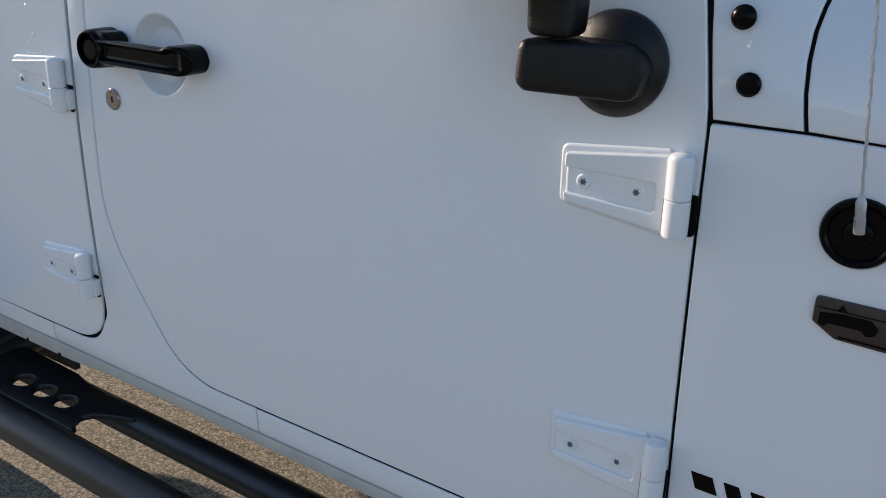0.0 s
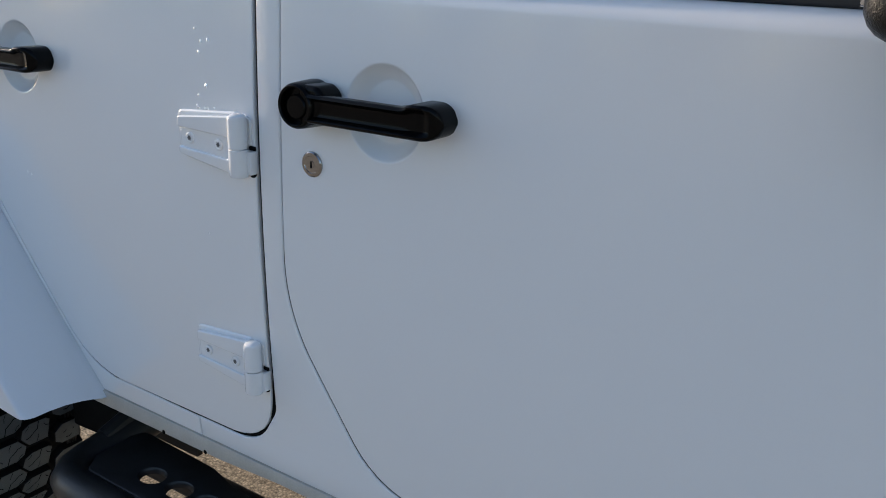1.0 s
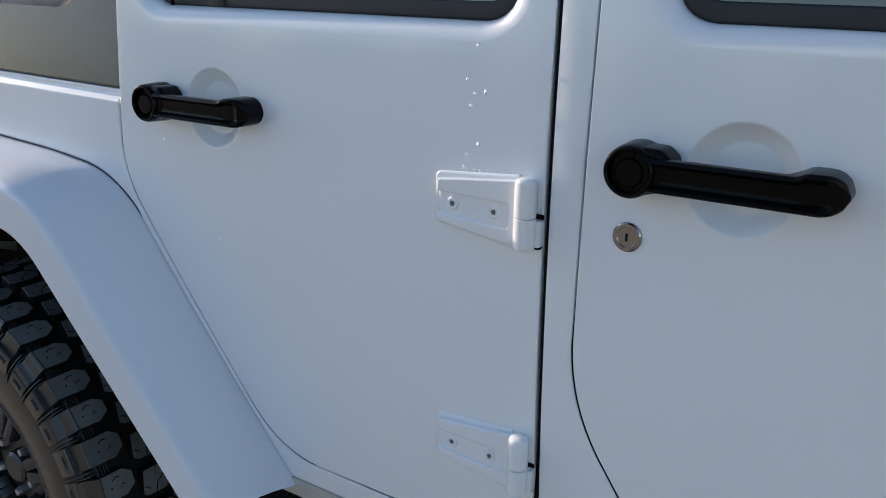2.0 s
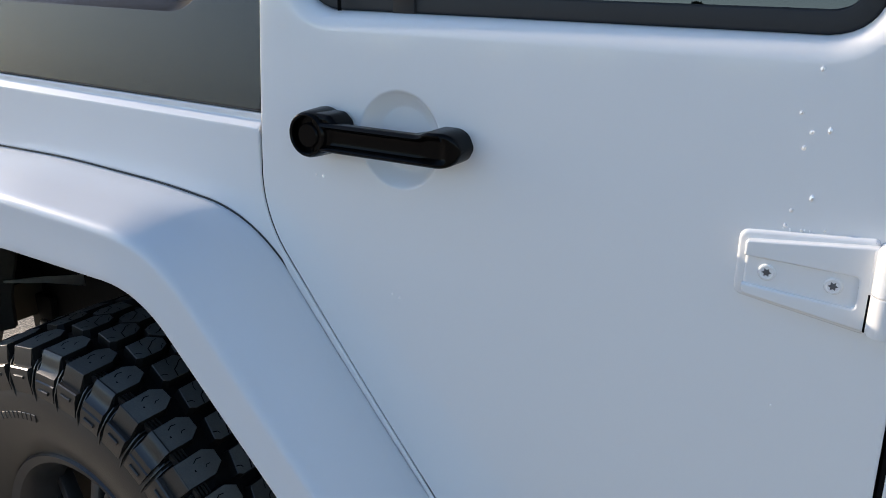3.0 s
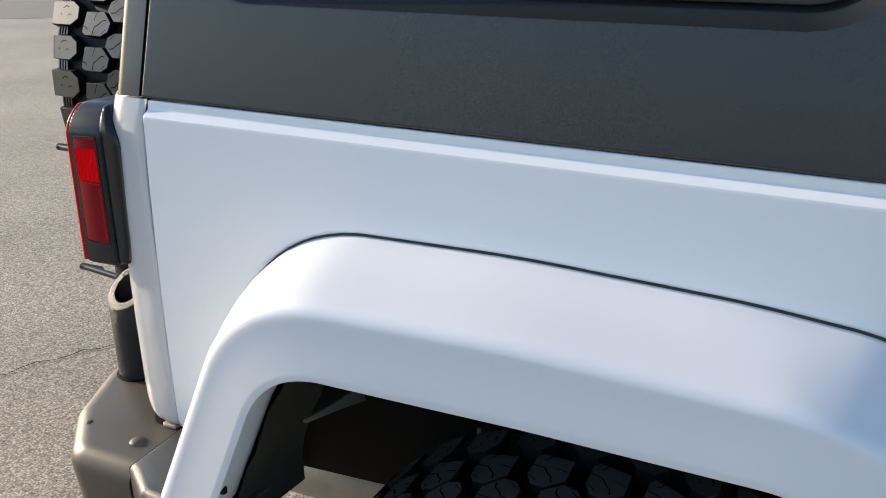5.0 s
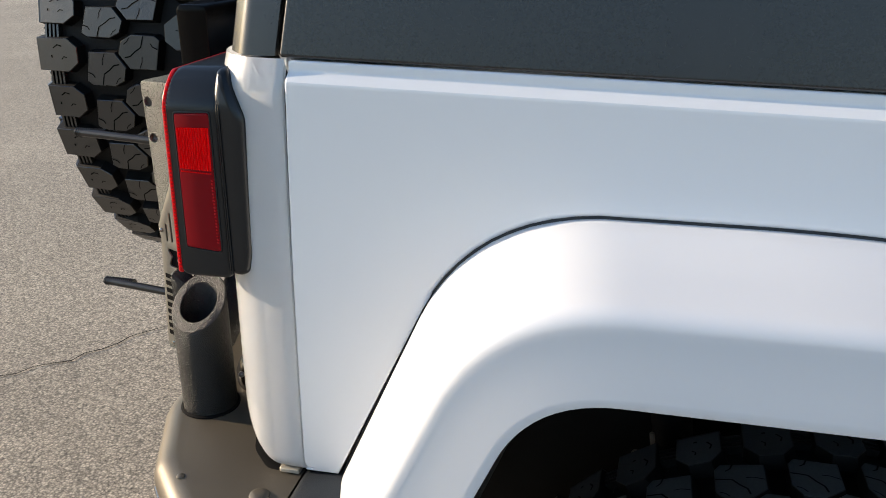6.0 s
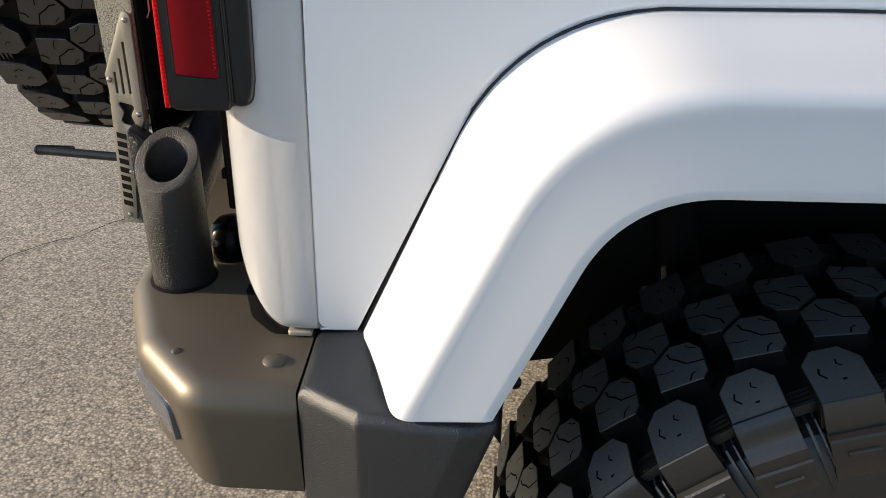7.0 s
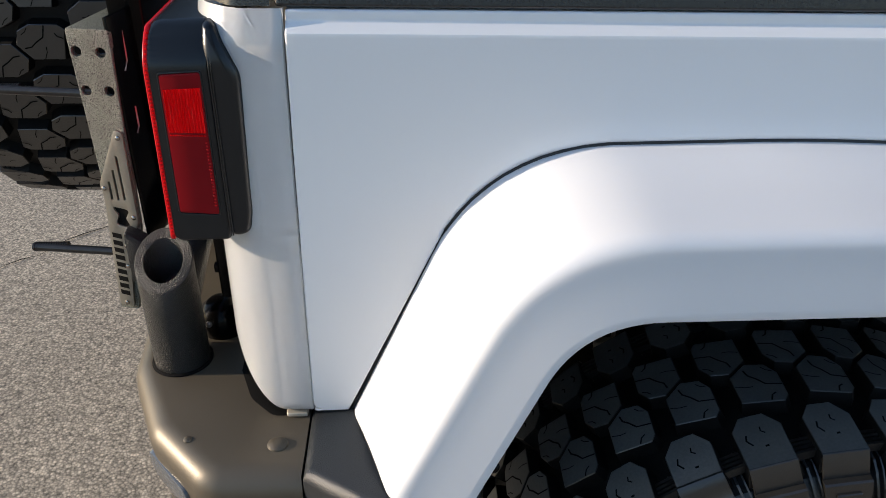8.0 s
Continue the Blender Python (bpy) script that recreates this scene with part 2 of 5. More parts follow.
def rounded(corners, steps=8, closed=True):
    """A polyline of corners (a, b[, radius]) with its corners rounded by arcs."""
    out, n = [], len(corners)
    for i, c in enumerate(corners):
        p, r = Vector(c[:2]), (c[2] if len(c) > 2 else 0)
        if r == 0 or (not closed and i in (0, n - 1)):
            out.append(p)
            continue
        u = (Vector(corners[i - 1][:2]) - p)
        v = (Vector(corners[(i + 1) % n][:2]) - p)
        half = u.angle(v) / 2
        d = min(r / math.tan(half), 0.48 * u.length, 0.48 * v.length)
        a, b = p + u.normalized() * d, p + v.normalized() * d
        for k in range(steps + 1):
            t = k / steps
            q = (1 - t) ** 2 * a + 2 * t * (1 - t) * p + t * t * b
            arc = a.lerp(b, t)
            out.append(q.lerp(arc, 0.12))
    return out


def area(pts):
    return sum(p.x * q.y - q.x * p.y for p, q in zip(pts, pts[1:] + pts[:1])) / 2


def inset(pts, d):
    """The closed outline pts moved inwards by d, one width or one for each point."""
    s, n, out = (1 if area(pts) > 0 else -1), len(pts), []
    for i in range(n):
        a, b, c = pts[i - 1], pts[i], pts[(i + 1) % n]
        u, v = (b - a), (c - b)
        if u.length < 1e-9 or v.length < 1e-9:
            u = v = (c - a)
        u, v = u.normalized(), v.normalized()
        nrm = Vector((-u.y - v.y, u.x + v.x)) * s
        nrm = nrm.normalized() / max(0.35, math.sqrt(max(0.0, (1 + u.dot(v)) / 2)))
        out.append(b + nrm * (d[i] if isinstance(d, list) else d))
    return out


def ring(bm, pts, y):
    return [bm.verts.new((p.x, y, p.y)) for p in pts]


def bridge(bm, a, b, mat=0):
    n = len(a)
    for i in range(n):
        f = bm.faces.new((a[i], a[(i + 1) % n], b[(i + 1) % n], b[i]))
        f.material_index = mat


def loop_edges(bm, vs):
    return [bm.edges.get((vs[i], vs[(i + 1) % len(vs)])) or bm.edges.new((vs[i], vs[(i + 1) % len(vs)])) for i in range(len(vs))]


def panel(outline, thick=0.035, bev=0.006, holes=(), dishes=(), cuts=(), warp=None, steps=4, straight=False):
    """A pressed sheet in the x-z plane, its face at y = 0: rolled edges, openings (outline, width, depth) with rolled rims,
    and round dished hollows (x, z, radius, depth)."""
    bm = bmesh.new()
    last = None
    first = None
    rolls = bev if isinstance(bev, list) else [bev] * len(outline)
    for k in range(steps + 1):
        a = k / steps * math.pi / 2
        r = [bm.verts.new((p.x, b * (1 - math.cos(a)), p.y)) for p, b in zip(inset(outline, [b * (1 - math.sin(a)) for b in rolls]), rolls)]
        first = first or r
        if last:
            bridge(bm, last, r)
        last = r
    back = ring(bm, outline, thick)
    bridge(bm, last, back)
    front_edges, back_edges = loop_edges(bm, first), loop_edges(bm, back)
    for pts, width, depth in holes:
        last, start = None, None
        for k in range(steps + 3):
            a = min(1, k / (steps + 2)) * math.pi / 2
            f = min(1, max(0, k - 1) / (steps + 1) + 0.06 * (k > 0))
            r = ring(bm, inset(pts, -width * (1 - f)), depth * (f - 0.05 * (0 < f < 0.1))) if straight else ring(bm, inset(pts, -width * (1 - math.sin(a))), depth * (1 - math.cos(a)))
            start = start or r
            if last:
                bridge(bm, last, r)
            last = r
        end = ring(bm, pts, max(thick, depth + 0.004))
        bridge(bm, last, end)
        front_edges += loop_edges(bm, start)
        back_edges += loop_edges(bm, end)
    for cx, cz, rad, depth in dishes:
        n, last, start = 64, None, None
        rows = [(rad + 0.003, 0), (rad + 0.001, 0.0004), (rad - 0.001, 0.0018)] + [(rad * f, depth * g) for f, g in ((0.94, 0.32), (0.86, 0.60), (0.78, 0.80), (0.71, 0.93), (0.665, 0.985), (0.64, 1.0), (0.45, 1.03), (0.2, 1.05))]
        for rr, yy in rows:
            r = [bm.verts.new((cx + rr * math.cos(2 * math.pi * i / n), yy, cz + rr * math.sin(2 * math.pi * i / n))) for i in range(n)]
            start = start or r
            if last:
                bridge(bm, last, r)
            last = r
        bm.faces.new(last)
        front_edges += loop_edges(bm, start)
    bmesh.ops.triangle_fill(bm, use_beauty=True, edges=front_edges)
    bmesh.ops.triangle_fill(bm, use_beauty=True, edges=back_edges)
    for z in cuts:
        bmesh.ops.bisect_plane(bm, geom=bm.verts[:] + bm.edges[:] + bm.faces[:], plane_co=(0, 0, z), plane_no=(0, 0, 1), dist=1e-5)
    if warp:
        for v in bm.verts:
            v.co.y += warp(v.co.x, v.co.z)
    return bm


def moved(bm, m, since=0):
    bm.verts.ensure_lookup_table()
    bmesh.ops.transform(bm, matrix=m, verts=bm.verts[since:])
    return bm


def join(bm, other, m=None, mat=None):
    """Adds the bmesh other to bm, at m, with its material slot mat, and frees it."""
    seen = {}
    for v in other.verts:
        seen[v] = bm.verts.new(m @ v.co if m else v.co)
    for f in other.faces:
        try:
            g = bm.faces.new([seen[v] for v in f.verts])
            g.material_index = f.material_index if mat is None else mat
        except ValueError:
            pass
    other.free()
    return bm


def box(size, bevel=0.0, segments=2):
    bm = bmesh.new()
    bmesh.ops.create_cube(bm, size=1, matrix=Matrix.Diagonal((*size, 1)))
    if bevel:
        bmesh.ops.bevel(bm, geom=bm.edges[:], offset=bevel, segments=segments, profile=0.5, affect="EDGES")
    return bm


def lathe(profile, segments=48, closed_ends=True):
    """Turns (radius, height) rows about the z axis."""
    bm, last = bmesh.new(), None
    for r, h in profile:
        row = [bm.verts.new((r * math.cos(2 * math.pi * i / segments), r * math.sin(2 * math.pi * i / segments), h)) for i in range(segments)] if r > 1e-6 else [bm.verts.new((0, 0, h))]
        if last:
            if len(last) == len(row):
                bridge(bm, last, row)
            else:
                one, many = (last[0], row) if len(last) == 1 else (row[0], last)
                for i in range(segments):
                    bm.faces.new((one, many[i], many[(i + 1) % segments]))
        elif len(row) > 1 and closed_ends:
            bm.faces.new(row)
        last = row
    if len(last) > 1 and closed_ends:
        bm.faces.new(last)
    return bm


def tube(points, radius, segments=16, caps=True):
    """A round bar along a polyline."""
    bm, last = bmesh.new(), None
    pts = [Vector(p) for p in points]
    for i, p in enumerate(pts):
        d = (pts[min(i + 1, len(pts) - 1)] - pts[max(i - 1, 0)]).normalized()
        side = d.cross(Vector((0, 0, 1)) if abs(d.z) < 0.9 else Vector((1, 0, 0))).normalized()
        up = side.cross(d)
        row = [bm.verts.new(p + radius * (math.cos(2 * math.pi * k / segments) * side + math.sin(2 * math.pi * k / segments) * up)) for k in range(segments)]
        if last:
            bridge(bm, last, row)
        elif caps:
            bm.faces.new(row)
        last = row
    if caps:
        bm.faces.new(last)
    return bm


def prism(outline, y0, y1, bev=0.002, steps=2):
    """A block with the x-z outline between y0 (its rounded face) and y1."""
    bm = panel(outline, thick=max(y1 - y0, bev * 1.5), bev=bev, steps=steps)
    for v in bm.verts:
        v.co.y += y0
    return bm


def plan_block(outline, z0, z1, bev=0.004, steps=3):
    """A block with the x-y outline from z0 up to z1, its upper edge rounded."""
    bm = panel(outline, thick=z1 - z0, bev=bev, steps=steps)
    for v in bm.verts:
        x, y, z = v.co
        v.co = (x, z, z1 - y)
    return bm


AXIS_Y = Matrix.Rotation(radians(90), 4, "X")
P2 = lambda *c: [Vector(q) for q in c]


# ---- ground ----
def build_ground():
    bm = bmesh.new()
    rows = [bm.verts.new((x, y, GROUND)) for x, y in ((-600, -600), (600, -600), (600, 600), (-600, 600))]
    bm.faces.new(rows)
    ob = new("ground", finish(bm, "ground", ASPHALT, False))
    tagged(ob, "sunlit worn grey asphalt with pale stones", "asphalt", kind="structure")


build_ground()


def build_lane():
    """A darker lane across the far side of the lot."""
    along, out, start = Vector((0.83, 0.56, 0)), Vector((-0.56, 0.83, 0)), Vector((-15.5, 11.5, GROUND + 0.004))
    bm = bmesh.new()
    bm.faces.new([bm.verts.new(start + p) for p in (along * -70, along * 70, along * 70 + out * 14, along * -70 + out * 14)])
    ob = new("road", finish(bm, "road", LANE, False))
    tagged(ob, "darker strip of asphalt lane across the lot", "road", kind="structure")


build_lane()


def build_crack():
    rng = random.Random(4)
    bm = bmesh.new()
    x, y, heading, last = -3.22, 0.70, 0.97, None
    for i in range(60):
        w = 0.0024 * (0.5 + rng.random())
        n = Vector((-math.sin(heading), math.cos(heading), 0)) * w
        p = Vector((x, y, GROUND + 0.004))
        row = (bm.verts.new(p - n), bm.verts.new(p + n))
        if last:
            bm.faces.new((last[0], row[0], row[1], last[1]))
        last = row
        heading = 0.97 + rng.uniform(-0.55, 0.55)
        x, y = x + 0.06 * math.cos(heading), y + 0.06 * math.sin(heading)
    ob = new("pavement_crack", finish(bm, "pavement_crack", DARK, False))
    tagged(ob, "thin dark wandering crack in the asphalt", "crack", kind="structure")


build_crack()

# ---- the parked vehicle ----
suv = thing("suv", "white four-door off-road vehicle with black hardtop, parked", "car")


def bow(x, z):
    """The slight barrel of the body sides."""
    return 0.0075 * ((z - 1.0) / 0.3) ** 2


CUTS = [0.56 + 0.045 * i for i in range(27)]

FRONT_DOOR = rounded([(0.748, 1.78, 0.05), (0.748, 0.892, 0.27), (0.920, 0.632, 0.15), (1.820, 0.634, 0.06), (1.798, 1.245, 0.3), (1.771, 1.40, 0.25), (1.56, 1.78, 0.1)])
REAR_DOOR = rounded([(-0.135, 1.78, 0.05), (-0.1505, 1.083, 0.18), (0.202, 0.623, 0.18), (0.702, 0.624, 0.10), (0.687, 1.78, 0.05)])
FRONT_WINDOW = rounded([(0.829, 1.735, 0.06), (0.829, 1.382, 0.05), (1.66, 1.3725, 0.05), (1.50, 1.735, 0.06)])
REAR_WINDOW = rounded([(-0.083, 1.735, 0.07), (-0.083, 1.380, 0.060), (0.634, 1.374, 0.05), (0.634, 1.735, 0.06)])


def door(name, outline, window, dish, label):
    ob = part(name, panel(outline, thick=0.04, bev=0.0028, holes=[(window, 0.026, 0.022)], dishes=[dish], cuts=CUTS, warp=bow), WHITE, suv, label)
    return pressed(ob)


front_door = door("front_door", FRONT_DOOR, FRONT_WINDOW, (0.933, 1.2175, 0.063, 0.016), "white painted front door, closed")
rear_door = door("rear_door", REAR_DOOR, REAR_WINDOW, (0.095, 1.2215, 0.063, 0.016), "white painted rear door with droplet marks, closed")


def window_set(outline, owner, joints):
    """Rubber seal and pane of a door window, with a divider bar."""
    bm = panel(outline, thick=0.016, bev=0.004, holes=[(inset(outline, 0.024), 0.003, 0.006)])
    for v in bm.verts:
        v.co.y += 0.024 + bow(v.co.x, v.co.z)
    part("window_seal", bm, SEAL, owner, "black rubber window seal")
    bm = prism(inset(outline, 0.018), 0.034 + 0.010, 0.034 + 0.014, 0.001)
    for v in bm.verts:
        v.co.y += 0.075 * (v.co.z - 1.378)
    part("window_pane", bm, TINT, owner, "tinted window glass", False).visible_shadow = False
    for x in joints:
        bm = prism(P2((x - 0.0982, 1.402), (x - 0.0982, 1.379), (x - 0.0970, 1.379), (x - 0.0970, 1.402)), 0.0228, 0.03, 0.0003, 1)
        part("seal_joint", bm, DARK, owner)
        bm = box((0.034, 0.012, 0.40), 0.003)
        part("divider_bar", moved(bm, Matrix.Translation((x, 0.038, 1.56))), SEAL, owner, "black divider bar")


# Rubber seals in the shut lines, gap-black so they also paint its shade.
for outline, owner in ((FRONT_DOOR, front_door), (REAR_DOOR, rear_door)):
    rim = inset(outline, -0.0033)
    bm = tube([(p.x, bow(p.x, p.y) + 0.0066, p.y) for p in rim + rim[:1]], 0.0036, 8)
    part("door_seal", bm, DARK, owner, "black rubber door seal in the shut line")

for a, b, r, owner in (((0.6926, 1.76), (0.7072, 0.70), 0.0030, rear_door), ((1.7998, 1.25), (1.8222, 0.645), 0.0022, front_door)):
    rows = [(a[0] + (b[0] - a[0]) * k / 20, a[1] + (b[1] - a[1]) * k / 20) for k in range(21)]
    bm = tube([(x, bow(x, z) + 0.0062, z) for x, z in rows], r, 8)
    part("edge_seal", bm, DARK, owner, "black rubber seal along the hinge edge")

window_set(FRONT_WINDOW, front_door, ())
window_set(REAR_WINDOW, rear_door, (0.084,))

# the pillar, sills and quarter panel


def build_pillar():
    # the centre pillar runs down into the sill; the doors overlap it
    # Its core is black, not white, painting shade into the gaps beside the doors.
    bm = panel(rounded([(0.66, 1.78), (0.60, 0.585), (1.25, 0.585), (0.79, 1.0), (0.79, 1.78)]), thick=0.03, bev=0.003, cuts=CUTS, warp=bow)
    moved(bm, Matrix.Translation((0, 0.031, 0)))
    part("centre_pillar", bm, DARK, suv, "pillar core behind the door edges, black for gap shade")
    # visible strip between the doors, flush with them
    strip = rounded([(0.6945, 1.78), (0.7095, 0.70, 0.04), (0.660, 0.6192, 0.09), (0.512, 0.6205), (0.512, 0.580), (1.098, 0.580), (1.098, 0.6292), (0.9172, 0.6292, 0.15), (0.7453, 0.8908, 0.27), (0.7455, 1.78)])
    bm = panel(strip, thick=0.03, bev=0.003, cuts=CUTS, warp=bow)
    part("pillar_skin", bm, WHITE, suv, "white body side between the doors")
    bm = panel(rounded([(1.1005, 0.6285), (1.1005, 0.580, 0.004), (1.8225, 0.580, 0.004), (1.8225, 0.6295)]), thick=0.03, bev=0.003, cuts=CUTS, warp=bow)
    part("sill_panel", bm, WHITE, suv, "white sill panel under the door")
    # the sheet metal seam that hangs below the sill, dusty and pale, with two drain holes
    bm = prism(rounded([(0.16, 0.579), (0.16, 0.545, 0.004), (0.56, 0.5475, 0.05), (0.70, 0.5555, 0.05), (2.2, 0.5565, 0.004), (2.2, 0.579)], 3), 0.0125, 0.0185, 0.0015)
    under_sill = part("sill_flange", bm, PRIMER, suv, "dusty pale metal seam under the sill")
    for x in (0.405, 0.520):
        bm = lathe([(0.0045, 0), (0.004, 0.0006), (0.0, 0.0006)], 12)
        part("drain_plug", moved(bm, Matrix.Translation((x, 0.0123, 0.5495)) @ AXIS_Y), DARK, under_sill)


build_pillar()



def belt(x):
    """Height of the body's upper edge under the hardtop."""
    return 1.232 + 0.0185 * (-0.158 - x)


# where the rear wheel arch flare meets the body: rear foot, bends and crown, front foot
FLARE_SEAM = rounded([(-1.110, 0.749), (-0.953, 1.107, 0.20), (-0.62, 1.1095, 2), (-0.37, 1.0975, 1.2), (-0.1705, 1.076, 0.27), (0.233, 0.566)], 10, False)


def build_quarter():
    outline = rounded([(-0.1530, belt(-0.153)), (-1.1505, belt(-1.15), 0.004), (-1.1605, 0.748, 0.01)])
    outline = outline[:-1] + P2((-1.1595, 0.750), (-1.1165, 0.750))
    # the rolled edge that faces the flare, a narrow gap away
    arch = [p + Vector((-(q - o).y, (q - o).x)).normalized() * 0.0012 for o, p, q in zip(FLARE_SEAM, FLARE_SEAM[1:], FLARE_SEAM[2:]) if p.y > 0.58]
    first, count = len(outline), len(arch) + 1
    outline += arch + P2((0.224, 0.580), (0.5095, 0.580), (0.5095, 0.6198))
    # the rear door's curved edge, a gap away
    outline += [p for p in reversed(inset(REAR_DOOR, -0.0034)) if 0.6198 < p.y < belt(-0.158) - 0.004 and p.x < 0.45]
    rolls = [0.0090 if first < i < first + count - 2 else 0.0028 for i in range(len(outline))]
    bm = panel(outline, thick=0.03, bev=rolls, cuts=[z for z in CUTS if z < 1.2], warp=bow)
    for drop in (0.0245, 0.0225, 0.0205, 0.0165, 0.0125, 0.0105, 0.0085):
        bmesh.ops.bisect_plane(bm, geom=bm.verts[:] + bm.edges[:] + bm.faces[:], plane_co=(-0.158, 0, belt(-0.158) - drop), plane_no=(0.0185, 0, 1), dist=1e-5)
    for v in bm.verts:
        edge = v.co.z - (belt(v.co.x) - 0.022)
        if edge > -0.0005 and v.co.x < -0.15:
            # a narrow shoulder, then upright again under the hardtop
            f = min(1.0, max(0.0, edge) / 0.012)
            v.co.y += 0.0105 * f * f * (3 - 2 * f)
    pressed(part("quarter_panel", bm, WHITE, suv, "white rear quarter panel"))
    # black sheet added behind the gaps, standing in for their shade
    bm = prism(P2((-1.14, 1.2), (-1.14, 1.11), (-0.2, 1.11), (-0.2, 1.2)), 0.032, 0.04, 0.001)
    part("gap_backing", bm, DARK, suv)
    # rear corner
    bm = bmesh.new()
    last = None
    path = [(-1.1520, 0.004), (-1.1535, 0.0008), (-1.156, 0.0), (-1.165, 0.0)]
    path += [(-1.172, 0.0003), (-1.178, 0.0008)]
    for k in range(1, 17):
        a = k / 16 * math.pi / 2
        path.append((-1.182 - 0.071 * math.sin(a), 0.0012 + 0.082 * (1 - math.cos(a))))
    path += [(-1.253, 0.16), (-1.253, 0.40)]
    for x, y in path:
        row, rise = [], min(1.0, max(0.0, (-1.188 - x) / 0.064))
        low = 0.748 + 0.090 * rise ** 2.2
        for i in range(41):
            z = low + (1.2515 - low) * (i / 40) ** 1.3
            f, top = (z - 0.748) / 0.5, min(0.0125, max(0.0, z - 1.2295))
            roll = 0.006 * max(0.0, 1 - (z - low) / 0.012) ** 2
            row.append(bm.verts.new((x - 0.008 * (1 - f) + (0.35 * top if x < -1.2 else 0) + roll * rise, y + bow(x, z) + 0.8 * top + roll, z)))
        if last:
            for i in range(40):
                bm.faces.new((last[i], last[i + 1], row[i + 1], row[i]))
        last = row
    bmesh.ops.solidify(bm, geom=bm.faces[:], thickness=0.012)
    part("rear_corner_panel", bm, WHITE, suv, "white rounded rear corner panel")
    # tailgate face, mostly hidden
    bm = box((0.03, 1.2, 0.5), 0.008)
    part("tailgate", moved(bm, Matrix.Translation((-1.238, 0.81, 1.0))), WHITE, suv, "white tailgate")


build_quarter()

# hardtop
QUARTER_WINDOW = rounded([(-1.035, 1.70, 0.06), (-1.035, 1.401, 0.05), (-0.293, 1.3905, 0.06), (-0.293, 1.70, 0.06)])


def tuck(z):
    """How far the hardtop's side leans in at a height."""
    return 0.15 * (z - 1.246)


def build_hardtop():
    outline = rounded([(-0.1545, 1.2335, 0.006), (-0.1395, 1.78, 0.03), (-1.085, 1.78, 0.03), (-1.160, 1.2525, 0.004)])
    bm = panel(outline, thick=0.04, bev=0.004, holes=[(QUARTER_WINDOW, 0.026, 0.026)], cuts=CUTS, warp=lambda x, z: 0.014 + tuck(z), straight=True)
    side = pressed(part("hardtop", bm, HARDTOP, suv, "dark grey textured plastic hardtop"))
    bm = prism(inset(QUARTER_WINDOW, 0.003), 0.044, 0.048, 0.001)
    for v in bm.verts:
        v.co.y += tuck(v.co.z) - tuck(1.378)
    part("window_pane", moved(bm, Matrix.Translation((0, 0.0135, 0))), TINT, side, "tinted quarter window glass", False).visible_shadow = False
    bm = panel(inset(QUARTER_WINDOW, -0.002), thick=0.01, bev=0.002, holes=[(inset(QUARTER_WINDOW, 0.008), 0.002, 0.003)])
    for v in bm.verts:
        v.co.y += 0.0495 + tuck(v.co.z) - tuck(1.378)
    part("window_seal", bm, SEAL, side, "black rubber seal")
    bm = plan_block(rounded([(-1.1655, 0.016), (-1.205, 0.018, 0.02), (-1.232, 0.05, 0.03), (-1.232, 1.57, 0.03), (-1.205, 1.602, 0.02), (-1.1655, 1.604)]), 1.2535, 1.78, 0.004)
    for v in bm.verts:
        v.co.x += 0.14 * (v.co.z - 1.248)
        v.co.y += tuck(v.co.z) * (1 if v.co.y < 0.8 else -1)
    part("hardtop_rear", bm, HARDTOP, suv, "dark grey rear corner of the hardtop")
    bm = plan_block(rounded([(-1.17, 0.06, 0.05), (1.55, 0.06, 0.05), (1.55, 1.56, 0.05), (-1.17, 1.56, 0.05)]), 1.781, 1.84, 0.03)
    part("roof", bm, HARDTOP, suv, "dark grey hardtop roof")
    bm = prism(rounded([(-1.133, 1.78), (-1.133, 0.6), (1.9, 0.6), (1.9, 1.25), (1.55, 1.78)]), 1.60, 1.62, 0.004)
    part("far_side", bm, WHITE, suv, "white far body side")


build_hardtop()

# cowl, bonnet side and front wing side
def lean(x, z):
    """The cowl and bonnet sides roll back towards their tops."""
    return bow(x, z) + 1.3 * max(0.0, z - 1.262) ** 1.6 * min(1.0, max(0.15, (x - 1.81) / 0.09))


COWL_EDGE = [(1.8940, 1.2435), (1.8905, 1.2600), (1.8865, 1.2800), (1.8828, 1.3100), (1.8820, 1.3380), (1.8845, 1.3600), (1.8890, 1.3800), (1.8960, 1.41), (1.90, 1.45)]
bm = panel(P2((1.8032, 1.2425)) + P2(*COWL_EDGE) + rounded([(1.74, 1.50), (1.7757, 1.395, 0.25), (1.8032, 1.2425)], 8, False)[:-1], thick=0.03, bev=0.003, cuts=CUTS, warp=lean)
cowl = part("cowl_side", bm, WHITE, suv, "white cowl panel with two black studs")
bm = panel(P2(*[(x + 0.0040, z + 0.0005) for x, z in COWL_EDGE[::-1]]) + P2((2.0, 1.2410), (2.75, 1.232), (2.75, 1.33)), thick=0.03, bev=0.003, cuts=CUTS, warp=lean)
part("bonnet_side", bm, WHITE, suv, "white bonnet side")
bm = tube([(x + 0.002, lean(x, z) + 0.008, z) for x, z in COWL_EDGE], 0.0045, 8)
part("bonnet_gap_strip", bm, DARK, suv, "black strip in the gap beside the bonnet")
bm = prism(P2((1.790, 1.252), (1.790, 1.226), (2.70, 1.216), (2.70, 1.246)), bow(1.9, 1.24) + 0.0045, 0.03, 0.001)
part("wing_gap_strip", bm, DARK, suv, "black strip in the gap over the wing")
